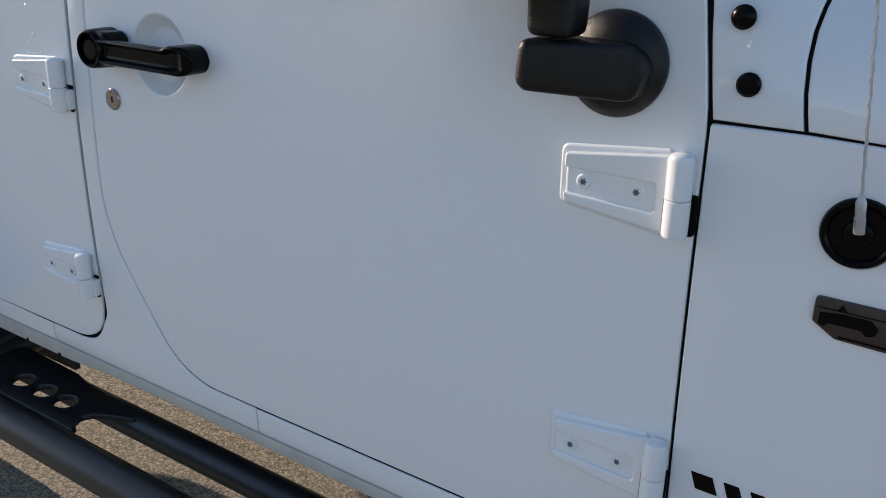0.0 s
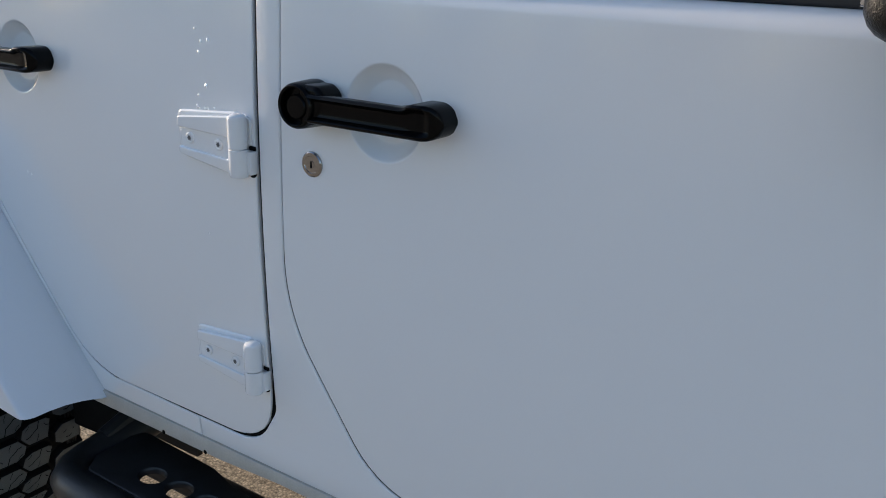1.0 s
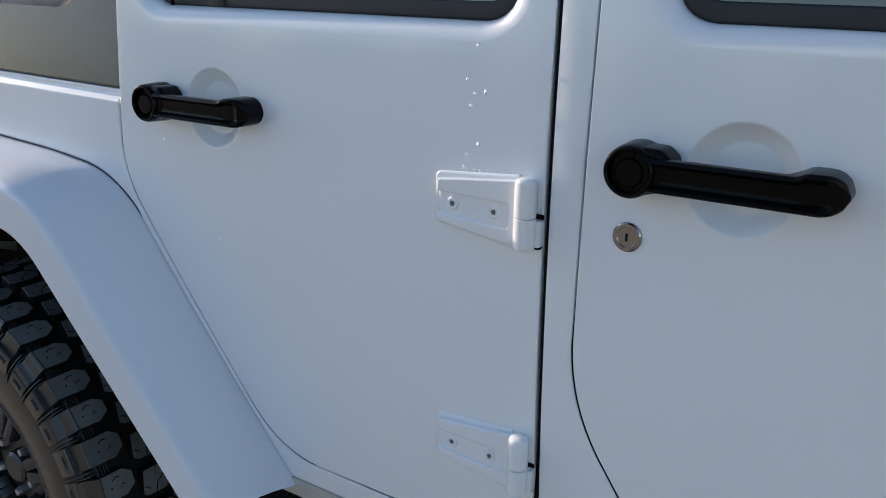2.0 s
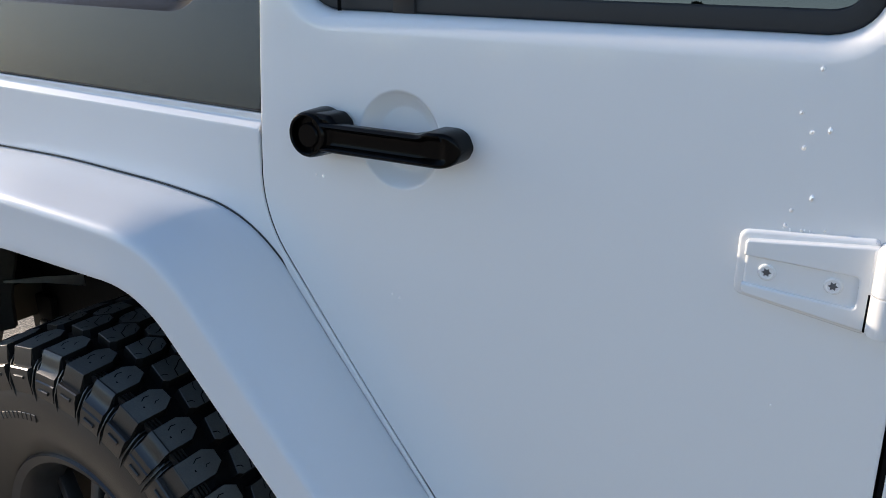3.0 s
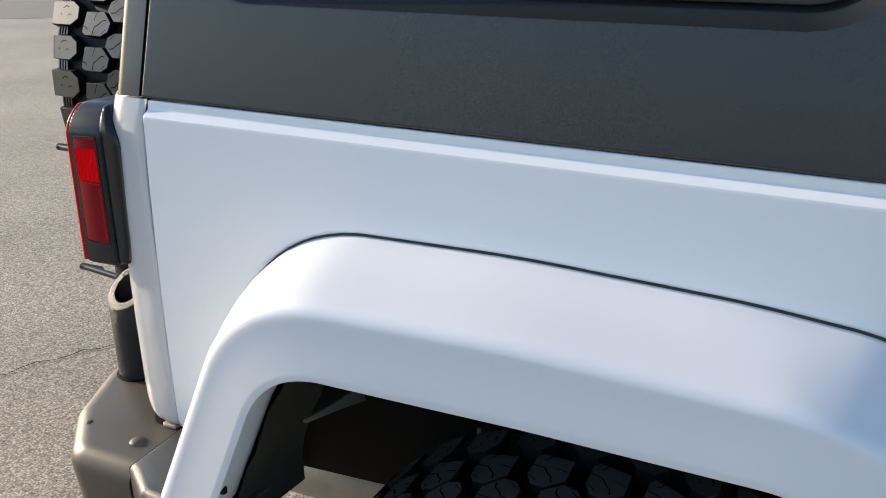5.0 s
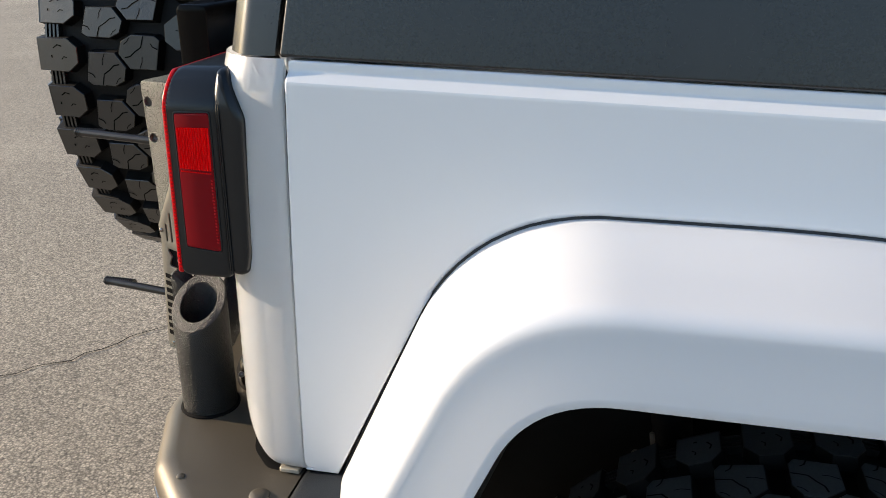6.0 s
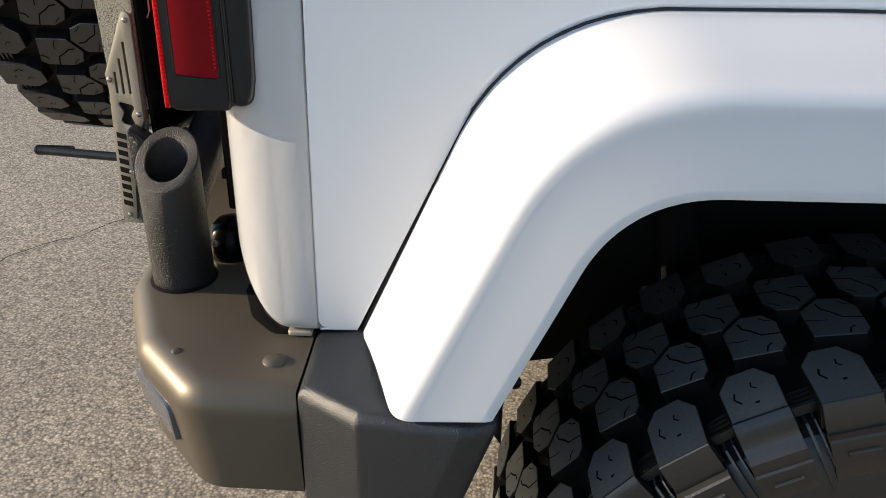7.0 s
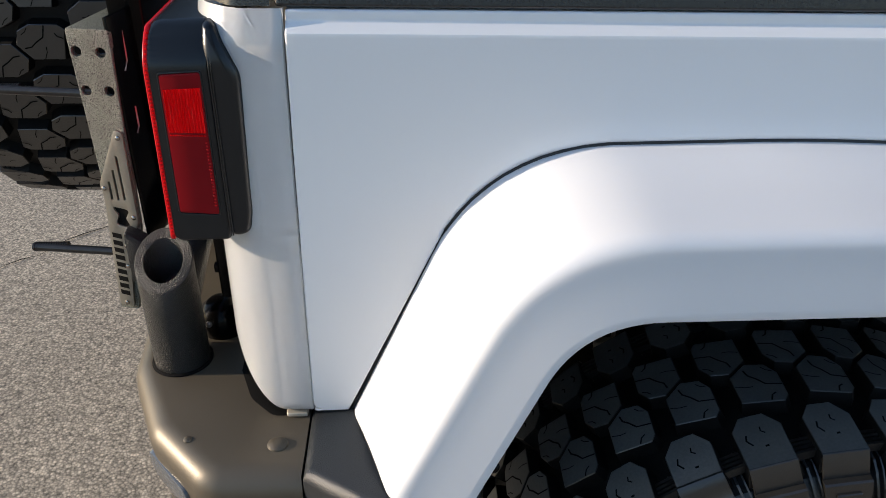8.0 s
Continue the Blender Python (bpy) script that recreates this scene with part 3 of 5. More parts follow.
bm = panel(rounded([(1.8248, 0.60), (2.45, 0.60), (2.75, 1.0), (2.75, 1.2275), (1.898, 1.2405, 0.01), (1.8017, 1.2385, 0.004)]), thick=0.03, bev=0.003, cuts=CUTS, warp=bow)
wing = part("front_wing_side", bm, WHITE, suv, "white body side ahead of the front door")
for x, z in ((1.818, 1.348), (1.834, 1.283)):
    bm = lathe([(0.0125, 0.0), (0.0125, 0.003), (0.011, 0.005), (0.0095, 0.0065), (0.005, 0.009 if z > 1.3 else 0.007), (0, 0.0095 if z > 1.3 else 0.007)], 24)
    part("stud", moved(bm, Matrix.Translation((x, bow(x, z), z)) @ AXIS_Y), BLACK, cowl, "black plastic stud")


# ---- door furniture ----
def star(r1, r2, n=6):
    return [Vector(((r1 if k % 2 == 0 else r2) * math.cos(math.pi * k / n), (r1 if k % 2 == 0 else r2) * math.sin(math.pi * k / n))) for k in range(2 * n)]


def hinge(x, z, owner, edge, tall=1.0, lean_back=0.0, reach=0.0):
    """A cast door hinge whose barrel stands at x: stepped plate, recessed face, two star screws, split barrel, body leaf."""
    s, y = tall, bow(x, z)
    bm = bmesh.new()
    pad = rounded([(-0.1430, 0.0400 * s, 0.010), (-0.1430, -0.0310 * s, 0.010), (-0.012, -0.0500 * s, 0.004), (-0.012, 0.0505 * s, 0.004)], 5)
    join(bm, prism(pad, y - 0.0040, y + 0.01, 0.0040, 4))
    plate = rounded([(-0.1340, 0.0320 * s, 0.004), (-0.1340, -0.0265 * s, 0.006), (-0.008, -0.0440 * s, 0.004), (-0.008, 0.0455 * s, 0.004)], 4)
    join(bm, prism(inset(plate, 0.0008), y - 0.0085, y + 0.005, 0.0030, 3))
    # the raised rim, open towards the end of the leaf
    rim = rounded([(-0.1340, 0.0320 * s, 0.004), (-0.1340, 0.0150 * s, 0.002), (-0.0235, 0.0120 * s, 0.004), (-0.0235, -0.0215 * s, 0.005), (-0.1340, -0.0150 * s, 0.002),
                   (-0.1340, -0.0265 * s, 0.006), (-0.008, -0.0440 * s, 0.004), (-0.008, 0.0455 * s, 0.004)], 4)
    join(bm, prism(rim, y - 0.0130, y - 0.004, 0.0026, 3))
    barrel = lathe([(0.0, 0.051 * s), (0.008, 0.051 * s), (0.0125, 0.0485 * s), (0.0145, 0.044 * s), (0.0145, 0.0014), (0.0138, 0.0007), (0.0105, 0.0007), (0.0105, -0.0007), (0.0138, -0.0007), (0.0145, -0.0014),
                    (0.0145, -0.039 * s), (0.013, -0.0425 * s), (0.0, -0.043 * s)], 28)
    join(bm, barrel, Matrix.Translation((0.003, y - 0.016, 0)))
    cut = max(0.010, edge - 0.011)
    leaf = box((cut + 0.002 + reach, 0.018, 0.036 * s), 0.003)
    join(bm, leaf, Matrix.Translation(((cut + reach) / 2 + 0.001, y - 0.003, -0.0215 * s)))
    leaf = box((0.018, 0.010, 0.044 * s), 0.003)
    join(bm, leaf, Matrix.Translation((-0.006, y - 0.009, 0.022 * s)))
    # the pressing carries on above the barrel's joint
    join(bm, prism(rounded([(-0.01, 0.048 * s, 0.003), (-0.01, 0.004, 0.003), (edge - 0.005, 0.004, 0.004), (edge - 0.005, 0.046 * s, 0.010)], 4), y - 0.0024, y + 0.002, 0.002))
    # below it, black plates paint the shade of the cut-away door edge and slit
    join(bm, prism(rounded([(cut, 0.003, 0.002), (cut, -0.045 * s, 0.002), (edge + 0.001, -0.045 * s, 0.005), (edge + 0.001, 0.003, 0.003)], 4), y - 0.0012, y + 0.002, 0.0004), None, 2)
    join(bm, box((0.0022, 0.010, 0.040 * s), 0.0004, 1), Matrix.Translation((-0.0125, y - 0.0085, -0.023 * s)), 2)
    for sx, sz in ((-0.110, 0.0), (-0.046, -0.002)):
        head = lathe([(0.0090, 0.0), (0.0090, 0.0012), (0.0083, 0.0024), (0.0066, 0.0030), (0.0058, 0.0024), (0.0, 0.0022)], 28)
        join(bm, head, Matrix.Translation((sx, y - 0.0083, sz)) @ AXIS_Y, 0)
        hole = prism(star(0.0050, 0.0028), y - 0.0110, y - 0.009, 0.0002, 1)
        join(bm, hole, Matrix.Translation((sx, 0, sz)), 1)
    moved(bm, Matrix.Translation((x, 0, z)) @ Matrix.Rotation(radians(lean_back), 4, "Y"))
    return pressed(part("hinge", bm, [WHITE, SCREW, DARK], owner, "white painted door hinge with star screws"))


hinge(1.7815, 1.156, front_door, 0.0195, 1.0, -1.5)
hinge(1.799, 0.806, front_door, 0.0148, 0.96, -1.5)
hinge(0.6745, 1.138, rear_door, 0.0205, reach=0.011)
hinge(0.6805, 0.777, rear_door, 0.0190, 0.96, 0.0, 0.010)


def handle(dx, dz, owner):
    """A fixed bar handle: a round boss with a push button, a channelled grip and an end foot."""
    bm = bmesh.new()
    boss = lathe([(0.032, 0.0), (0.0325, 0.006), (0.0315, 0.030), (0.0305, 0.043), (0.029, 0.0465), (0.0275, 0.0480), (0.0258, 0.0478), (0.0246, 0.0465), (0.0236, 0.0370), (0.0, 0.0365)], 40)
    join(bm, boss, Matrix.Translation((0.8185, 0, 1.2195)) @ AXIS_Y)
    neck = prism(rounded([(0.820, 1.2490, 0.006), (0.822, 1.1900, 0.006), (0.854, 1.1990, 0.006), (0.867, 1.2350, 0.010), (0.852, 1.2480, 0.012)], 4), -0.0420, -0.004, 0.007, 4)
    join(bm, neck)
    # grip with a long scooped channel that ends in a rounded foot
    smooth = lambda t: max(0.0, min(1.0, t)) ** 2 * (3 - 2 * max(0.0, min(1.0, t)))
    rows, xs = [], [0.838 + 0.170 * i / 30 for i in range(31)] + [1.0465 - 0.0385 * math.cos(math.pi / 2 * i / 12) for i in range(1, 13)]
    for x in xs:
        end = math.sqrt(max(0.0, 1 - max(0.0, (x - 1.0225) / 0.0242) ** 2))
        lo = 1.2200 - 0.0205 * max(end, 0.02)
        hi = 1.2200 + (0.0180 + 0.0050 * smooth((x - 0.993) / 0.014)) * max(end, 0.02)
        row = []
        for j in range(19):
            z = lo + (hi - lo) * (1 - math.cos(math.pi * j / 18)) / 2
            d = min(z - lo, hi - z, 1.0472 - x)
            edge = 0.006 * (1 - math.sqrt(max(0.0, 1 - max(0.0, 1 - d / 0.006) ** 2)))
            scoop = 0.0085 * smooth((d - 0.0035) / 0.008) * smooth((1.034 - x) / 0.014)
            row.append((x, -0.0485 + edge + scoop + 0.016 * smooth((x - 1.016) / 0.036), z))
        back = -0.034 * (1 - smooth((x - 0.984) / 0.014))
        rows.append([bm.verts.new(v) for v in [(x, back, lo)] + row + [(x, back, hi)]])
    for p, q in zip(rows, rows[1:]):
        for j in range(len(p)):
            bm.faces.new((p[j], p[j - 1], q[j - 1], q[j]))
    bm.faces.new(rows[-1])
    moved(bm, Matrix.Translation((dx, bow(0.9, 1.22), dz)))
    ob = part("door_handle", bm, BLACK, owner, "black plastic door handle")
    bm = lathe([(0.0170, 0.034), (0.0170, 0.0430), (0.0155, 0.0448), (0.0, 0.0452)], 12)
    push = part("push_button", moved(bm, Matrix.Translation((0.819 + dx, bow(0.9, 1.22), 1.2185 + dz)) @ AXIS_Y), BLACK, owner, "black octagonal push button")
    return ob


handle(0, 0, front_door)
handle(-0.8405, 0.004, rear_door)

bm = lathe([(0.0185, 0.0), (0.0183, 0.002), (0.0165, 0.0035), (0.0125, 0.0038), (0.0118, 0.0030), (0.0, 0.0030)], 36)
lock = moved(bm, Matrix.Translation((0.809, bow(0.8, 1.132), 1.132)) @ AXIS_Y)
key = box((0.003, 0.002, 0.010), 0.0005)
join(lock, key, Matrix.Translation((0.809, bow(0.8, 1.132) - 0.0030, 1.132)), 1)
join(lock, lathe([(0.0055, 0.0), (0.0055, 0.0008), (0.0, 0.0008)], 20), Matrix.Translation((0.809, bow(0.8, 1.132) - 0.0026, 1.132)) @ AXIS_Y)
part("door_lock", lock, [CHROME, DARK], front_door, "round chrome key lock")


def build_mirror():
    bm = lathe([(0.058, 0.0), (0.0585, 0.006), (0.056, 0.012), (0.045, 0.021), (0.025, 0.027), (0.0, 0.029)], 48)
    base = part("mirror_base", moved(bm, Matrix.Translation((1.692, bow(1.7, 1.29), 1.2885)) @ AXIS_Y), MIRROR_BLACK, front_door, "round black mirror base")
    bm = prism(rounded([(1.613, 1.319, 0.012), (1.611, 1.272, 0.012), (1.622, 1.264, 0.012), (1.730, 1.259, 0.014), (1.742, 1.300, 0.02), (1.715, 1.319, 0.02)], 5), -0.086, 0.0, 0.0095, 4)
    for v in bm.verts:
        v.co.z -= 0.003
        v.co.y *= 1 - 0.50 * min(1.0, max(0.0, (v.co.x - 1.625) / 0.10)) ** 1.2
    part("mirror_arm", bm, MIRROR_BLACK, front_door, "black mirror arm")
    bm = box((0.056, 0.050, 0.100), 0.010, 4)
    for v in bm.verts:
        v.co.x *= 1 + 1.6 * v.co.z
    part("mirror_post", moved(bm, Matrix.Translation((1.643, -0.052, 1.368))), MIRROR_BLACK, front_door, "black mirror post")
    outline = rounded([(-0.125, 0.100, 0.045), (-0.125, -0.088, 0.030), (0.105, -0.088, 0.025), (0.105, 0.100, 0.045)], 6)
    bm = prism(outline, -0.055, 0.065, 0.024, 5)
    place = pose(1.562, -0.160, 1.452, 0, 0, -90)
    part("mirror_head", moved(bm, place), MIRROR_BLACK, front_door, "black mirror housing")
    bm = prism(inset(outline, 0.022), -0.057, -0.054, 0.0005)
    part("mirror_glass", moved(bm, place), MIRROR, front_door, "mirror glass facing rearwards")


build_mirror()


def build_front_details():
    bm = lathe([(0.0365, 0.0), (0.0365, 0.0030), (0.0345, 0.0062), (0.0310, 0.0066), (0.0285, 0.0050), (0.0270, 0.0025), (0.0150, 0.0025), (0.0135, 0.0060), (0.0110, 0.0075), (0.0, 0.0075)], 48)
    part("aerial_base", moved(bm, Matrix.Translation((1.963, bow(1.96, 1.153), 1.153)) @ AXIS_Y), BLACK, wing, "round black rubber aerial base")
    bm = lathe([(0.0, -0.004), (0.0052, -0.004), (0.0055, 0.012), (0.0047, 0.013), (0.0051, 0.027), (0.0034, 0.032), (0.0018, 0.036)], 6)
    turn = Matrix.Translation((1.964, -0.02, 1.163)) @ Matrix.Rotation(radians(-7), 4, "Y")
    join(bm, tube([(0, 0, 0.0), (0, 0, 0.8)], 0.0014, 8), None)
    coil = [(0.0015 * math.cos(k * 0.9), 0.0015 * math.sin(k * 0.9), 0.018 + k * 0.0032) for k in range(240)]
    join(bm, tube(coil, 0.0006, 5), None)
    part("aerial", moved(bm, turn), STEEL, wing, "thin chrome aerial")
    bm = prism(rounded([(1.9375, 1.081, 0.004), (1.938, 1.053, 0.004), (1.962, 1.038, 0.004), (2.055, 1.036, 0.004), (2.055, 1.081, 0.004)], 3), bow(1.95, 1.06) - 0.004, 0.004, 0.001)
    badge = part("badge", bm, BADGE, wing, "dark grey metal badge")
    y = bow(1.95, 1.06) - 0.0052
    for pts in ([(1.944, 1.0645), (1.944, 1.052), (1.950, 1.0500), (1.954, 1.0545), (1.985, 1.0545), (1.990, 1.0495), (1.998, 1.052), (2.0, 1.060), (1.992, 1.0675), (1.966, 1.0675)],
                [(1.964, 1.078), (1.960, 1.071), (1.969, 1.071)], [(1.94, 1.0705), (1.94, 1.0695), (2.05, 1.0695), (2.05, 1.0705)], [(1.965, 1.0425), (1.965, 1.0405), (2.04, 1.0405), (2.04, 1.0425)]):
        bm = prism(P2(*pts), y, y + 0.003, 0.0003, 1)
        part("badge_relief", bm, BLACK, badge, "plain raised shape")
    # slanted black bars in place of the model lettering
    x = 1.842
    for k, w in enumerate((0.034, 0.026, 0.024, 0.026, 0.024, 0.022, 0.022, 0.024)):
        yy = bow(x, 0.81)
        bm = prism(P2((x, 0.822), (x + 0.008, 0.800), (x + w, 0.800), (x + w - 0.008, 0.822)), yy - 0.0012, yy + 0.001, 0.0002, 1)
        part("lettering_bar", bm, BLACK, wing, "black lettering bar")
        x += w + 0.005


build_front_details()

# ---- rear wheel arch flare ----
def resample(pts, n):
    d = [0.0]
    for p, q in zip(pts, pts[1:]):
        d.append(d[-1] + (q - p).length)
    out, i = [], 0
    for k in range(n):
        s = d[-1] * k / (n - 1)
        while i < len(d) - 2 and d[i + 1] < s:
            i += 1
        out.append(pts[i].lerp(pts[i + 1], (s - d[i]) / max(1e-9, d[i + 1] - d[i])))
    return out


def build_flare():
    n = 120
    # inner seam, crease and outer lip, each as (rear foot, rear bend, crown, front bend, front foot)
    seam = resample(FLARE_SEAM, n)
    crease = resample(rounded([(-1.062, 0.750), (-0.912, 1.076, 0.17), (-0.58, 1.079, 2), (-0.234, 1.064, 0.22), (0.218, 0.580)], 10, False), n)
    lip = resample(rounded([(-0.970, 0.760), (-0.869, 0.9935, 0.11), (-0.56, 0.996, 2), (-0.258, 0.991, 0.17), (0.128, 0.594)], 10, False), n)
    bm, last = bmesh.new(), None
    for a, b, c in zip(seam, crease, lip):
        A = Vector((a.x, bow(a.x, a.y) - 0.001, a.y))
        B = Vector((b.x, -0.149, b.y))
        C = Vector((c.x, -0.157, c.y))
        inward = (C - B).normalized()
        row = [A + Vector((0, 0.02, 0)), A + Vector((0, -0.001, 0)), A.lerp(B, 0.012) + Vector((0, -0.0035, 0)), A.lerp(B, 0.04) + Vector((0, -0.0048, 0.0005))]
        bulge = lambda t: Vector((0, 0, 0.010 * math.sin(math.pi * t)))
        row += [A.lerp(B, t) + bulge(t) + Vector((0, -0.004 * (1 - t), 0)) for t in (0.12, 0.3, 0.5, 0.7)]
        p, q = A.lerp(B, 0.87) + bulge(0.87), B.lerp(C, 0.2)
        for k in range(7):
            t = k / 6
            row.append((1 - t) ** 2 * p + 2 * t * (1 - t) * (B + Vector((0, -0.004, 0.004))) + t * t * q)
        row += [B.lerp(C, t) for t in (0.6, 0.9, 0.97)]
        row += [C + Vector((0, 0.002, 0)) + 0.003 * inward, C + Vector((0, 0.006, 0)) + 0.004 * inward, C + Vector((0, 0.05, 0)) + 0.004 * inward, C + Vector((0, 0.05, 0)) - 0.004 * inward, A.lerp(C, 0.8) + Vector((0, 0.03, 0))]
        row = [bm.verts.new(v) for v in row]
        if last:
            for i in range(len(row) - 1):
                bm.faces.new((last[i], last[i + 1], row[i + 1], row[i]))
        else:
            bm.faces.new(row)
        last = row
    bm.faces.new(last)
    flare = part("wheel_arch_flare", bm, FLARE_WHITE, suv, "white painted wheel arch flare", angle=50)
    for x, y, z in ((-0.948, -0.150, 0.802), (-0.833, -0.125, 0.985), (-0.45, -0.125, 0.992)):
        bm = lathe([(0.0065, 0), (0.006, 0.002), (0.004, 0.0035), (0, 0.004)], 16)
        part("flare_fastener", moved(bm, Matrix.Translation((x, y, z)) @ Matrix.Rotation(radians(65), 4, "X")), BLACK, flare, "black fastener")
    # black strip added in the gap between flare and body, painting its shade
    bm = tube([(a.x, bow(a.x, a.y) + 0.0065, a.y) for a in FLARE_SEAM], 0.0036, 8)
    part("flare_gap_strip", bm, SEAL, suv, "black strip in the gap along the flare")
    # inner liner following the arch
    bm, last = bmesh.new(), None
    for k in range(0, n, 3):
        c = lip[k]
        out = Vector((c.x + 0.52, 0, c.y - 0.5)).normalized() * 0.015
        row = [bm.verts.new((c.x + out.x * f, y, c.y + out.z * f)) for y, f in ((-0.112, 0.4), (-0.06, 1.2), (-0.01, 2.0), (0.08, 2.8))]
        if last:
            for i in range(3):
                bm.faces.new((last[i], last[i + 1], row[i + 1], row[i]))
        last = row
    bmesh.ops.solidify(bm, geom=bm.faces[:], thickness=0.004)
    part("arch_liner", bm, LINER, suv, "dusty brown wheel arch liner")
    # the rear leg of the liner reaches inwards as one sheet
    bm, last = bmesh.new(), None
    for k in range(13):
        t = k / 12
        z = 0.985 - 0.285 * t
        lipx = min((abs(c.y - z), c.x) for c in lip[:n // 3])[1]
        row = [bm.verts.new((lipx + 0.014 - dx, y, z - 0.02 * f * t)) for y, dx, f in ((-0.118, 0.0, 0), (-0.10, 0.006, 0.2), (-0.02, 0.012, 0.6), (0.050, 0.010, 1.0), (0.064, 0.022, 1.0))]
        if last:
            for i in range(4):
                bm.faces.new((last[i], last[i + 1], row[i + 1], row[i]))
        last = row
    bmesh.ops.solidify(bm, geom=bm.faces[:], thickness=0.004)
    part("liner_flap", bm, LINER, suv, "dusty brown inner liner behind the wheel")
    bm, last = bmesh.new(), None
    for k in range(0, n, 3):
        c = lip[k]
        if c.y < 0.90:
            last = None
            continue
        out = Vector((c.x + 0.52, 0, c.y - 0.5)).normalized() * 0.015
        row = [bm.verts.new((c.x + out.x * f, y, c.y + out.z * f)) for y, f in ((0.052, 2.6), (0.12, 4.0), (0.30, 5.0))]
        if last:
            for i in range(2):
                bm.faces.new((last[i], last[i + 1], row[i + 1], row[i]))
        last = row
    bmesh.ops.solidify(bm, geom=bm.faces[:], thickness=0.004)
    part("wheel_house", bm, UNDER, suv, "black wheel house above the tyre")


build_flare()


# ---- tyres ----
def tread_blocks(radius, top, side):
    """Meshes of the centre and shoulder lugs: tangent x, sideways y, outwards z, with their base inside the carcass."""
    def slab(pts, z0, z1, taper=0.003, chamfer=0.0008):
        bm = bmesh.new()
        pts = [Vector(p) for p in pts]
        rows = []
        for grow, z in ((-taper, z0), (0.0, z1 - chamfer), (chamfer, z1)):
            rows.append([bm.verts.new((p.x, p.y, z - (p.x ** 2) / (2 * radius))) for p in inset(pts, grow)])
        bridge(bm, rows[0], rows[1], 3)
        bridge(bm, rows[1], rows[2], 2)
        bm.faces.new(rows[2])
        return bm

    def sipe(bm, pts, wide=0.0008):
        """Dark strip along the points over a lug's top, painting a slit's shade."""
        verts = []
        for i, p in enumerate(pts):
            p = Vector(p)
            d = (Vector(pts[min(i + 1, len(pts) - 1)]) - Vector(pts[max(i - 1, 0)])).normalized()
            n = Vector((-d.y, d.x)) * wide
            verts.append([bm.verts.new((q.x, q.y, 0.0004 - (q.x ** 2) / (2 * radius))) for q in (p - n, p + n)])
        for a, b in zip(verts, verts[1:]):
            f = bm.faces.new((a[0], b[0], b[1], a[1]))
            f.material_index = 1

    def rib(bm, profile, x0, x1, mat=2, flare=0.0):
        """A profile in (y, z) drawn out along the tangent."""
        rows = [[bm.verts.new((x + flare * (1 if x > 0 else -1) * max(0.0, -z), y, z)) for y, z in profile] for x in (x0, x1)]
        bridge(bm, rows[0], rows[1], mat)
        for row in rows:
            bm.faces.new(row).material_index = mat

    centre = slab([(-0.0255, -0.026), (0.019, -0.035), (0.0255, -0.026), (0.0265, 0.013), (0.017, 0.031), (-0.003, 0.037), (-0.0255, 0.019)], -0.026, 0.0)
    sipe(centre, [(-0.008, 0.026), (-0.006, 0.016), (0.001, 0.008), (0.008, -0.003), (0.015, -0.005), (0.025, -0.008)], 0.0010)
    sipe(centre, [(-0.024, 0.002), (-0.014, -0.003), (-0.006, -0.004)], 0.0006)
    sipe(centre, [(0.006, -0.031), (0.009, -0.023), (0.014, -0.020)], 0.0009)
    sipe(centre, [(0.012, 0.026), (0.016, 0.020), (0.022, 0.016)], 0.0006)
    lugs = []
    for scooped in (False, True):
        reach = -0.036 if scooped else -0.044
        bm = slab([(-0.0250, reach), (0.0250, reach), (0.0265, 0.009), (0.012, 0.029), (-0.013, 0.029), (-0.0255, 0.011)], -0.026, 0.0)
        # two small hooked nicks and a dimple
        sipe(bm, [(-0.013, 0.002), (-0.015, -0.006), (-0.010, -0.014)], 0.0010)
        sipe(bm, [(0.004, 0.010), (0.003, 0.004), (0.007, 0.000)], 0.0008)
        sipe(bm, [(0.001, -0.018), (0.005, -0.018)], 0.0014)
        if scooped:
            # the flank sweeps down and out in a hollow, to a narrow toe
            rib(bm, [(0.0, -0.004), (-0.0355, -0.0004), (-0.0390, -0.0035), (-0.0420, -0.0090), (-0.0440, -0.0160), (-0.0462, -0.0230), (-0.0500, -0.0290), (-0.0550, -0.0330), (-0.0575, -0.0345),
                     (-0.0600, -0.0440), (-0.0600, -0.0480), (0.0, -0.0480)], -0.0250, 0.0250)
            low = -0.046
        else:
            # a crisp edge, then a flat steep flank
            rib(bm, [(0.0, -0.004), (-0.0432, -0.0006), (-0.0445, -0.0016), (-0.0530, -0.0270), (-0.0530, -0.0330), (0.0, -0.0330)], -0.0245, 0.0245)
            low = -0.031
        # ledge and lower plate with a raised double bar on the sidewall
        rib(bm, [(0.0, low), (-0.0600, low), (-0.0625, low - 0.0015), (-0.0650, low - 0.014), (-0.0655, -0.076), (-0.0640, -0.080), (0.0, -0.080)], -0.0265, 0.0265, 2, -0.03)
        rib(bm, [(0.0, low - 0.012), (-0.0664, low - 0.012), (-0.0676, low - 0.0130), (-0.0680, low - 0.0165), (-0.0670, low - 0.0175), (0.0, low - 0.0175)], -0.013, 0.013)
        # radial ribs in the groove
        rib(bm, [(0.0, -0.020), (-0.0430, -0.020), (-0.0530, -0.030), (-0.0605, -0.044), (-0.0670, -0.060), (-0.0675, -0.094), (0.0, -0.094)], 0.0315, 0.0340)
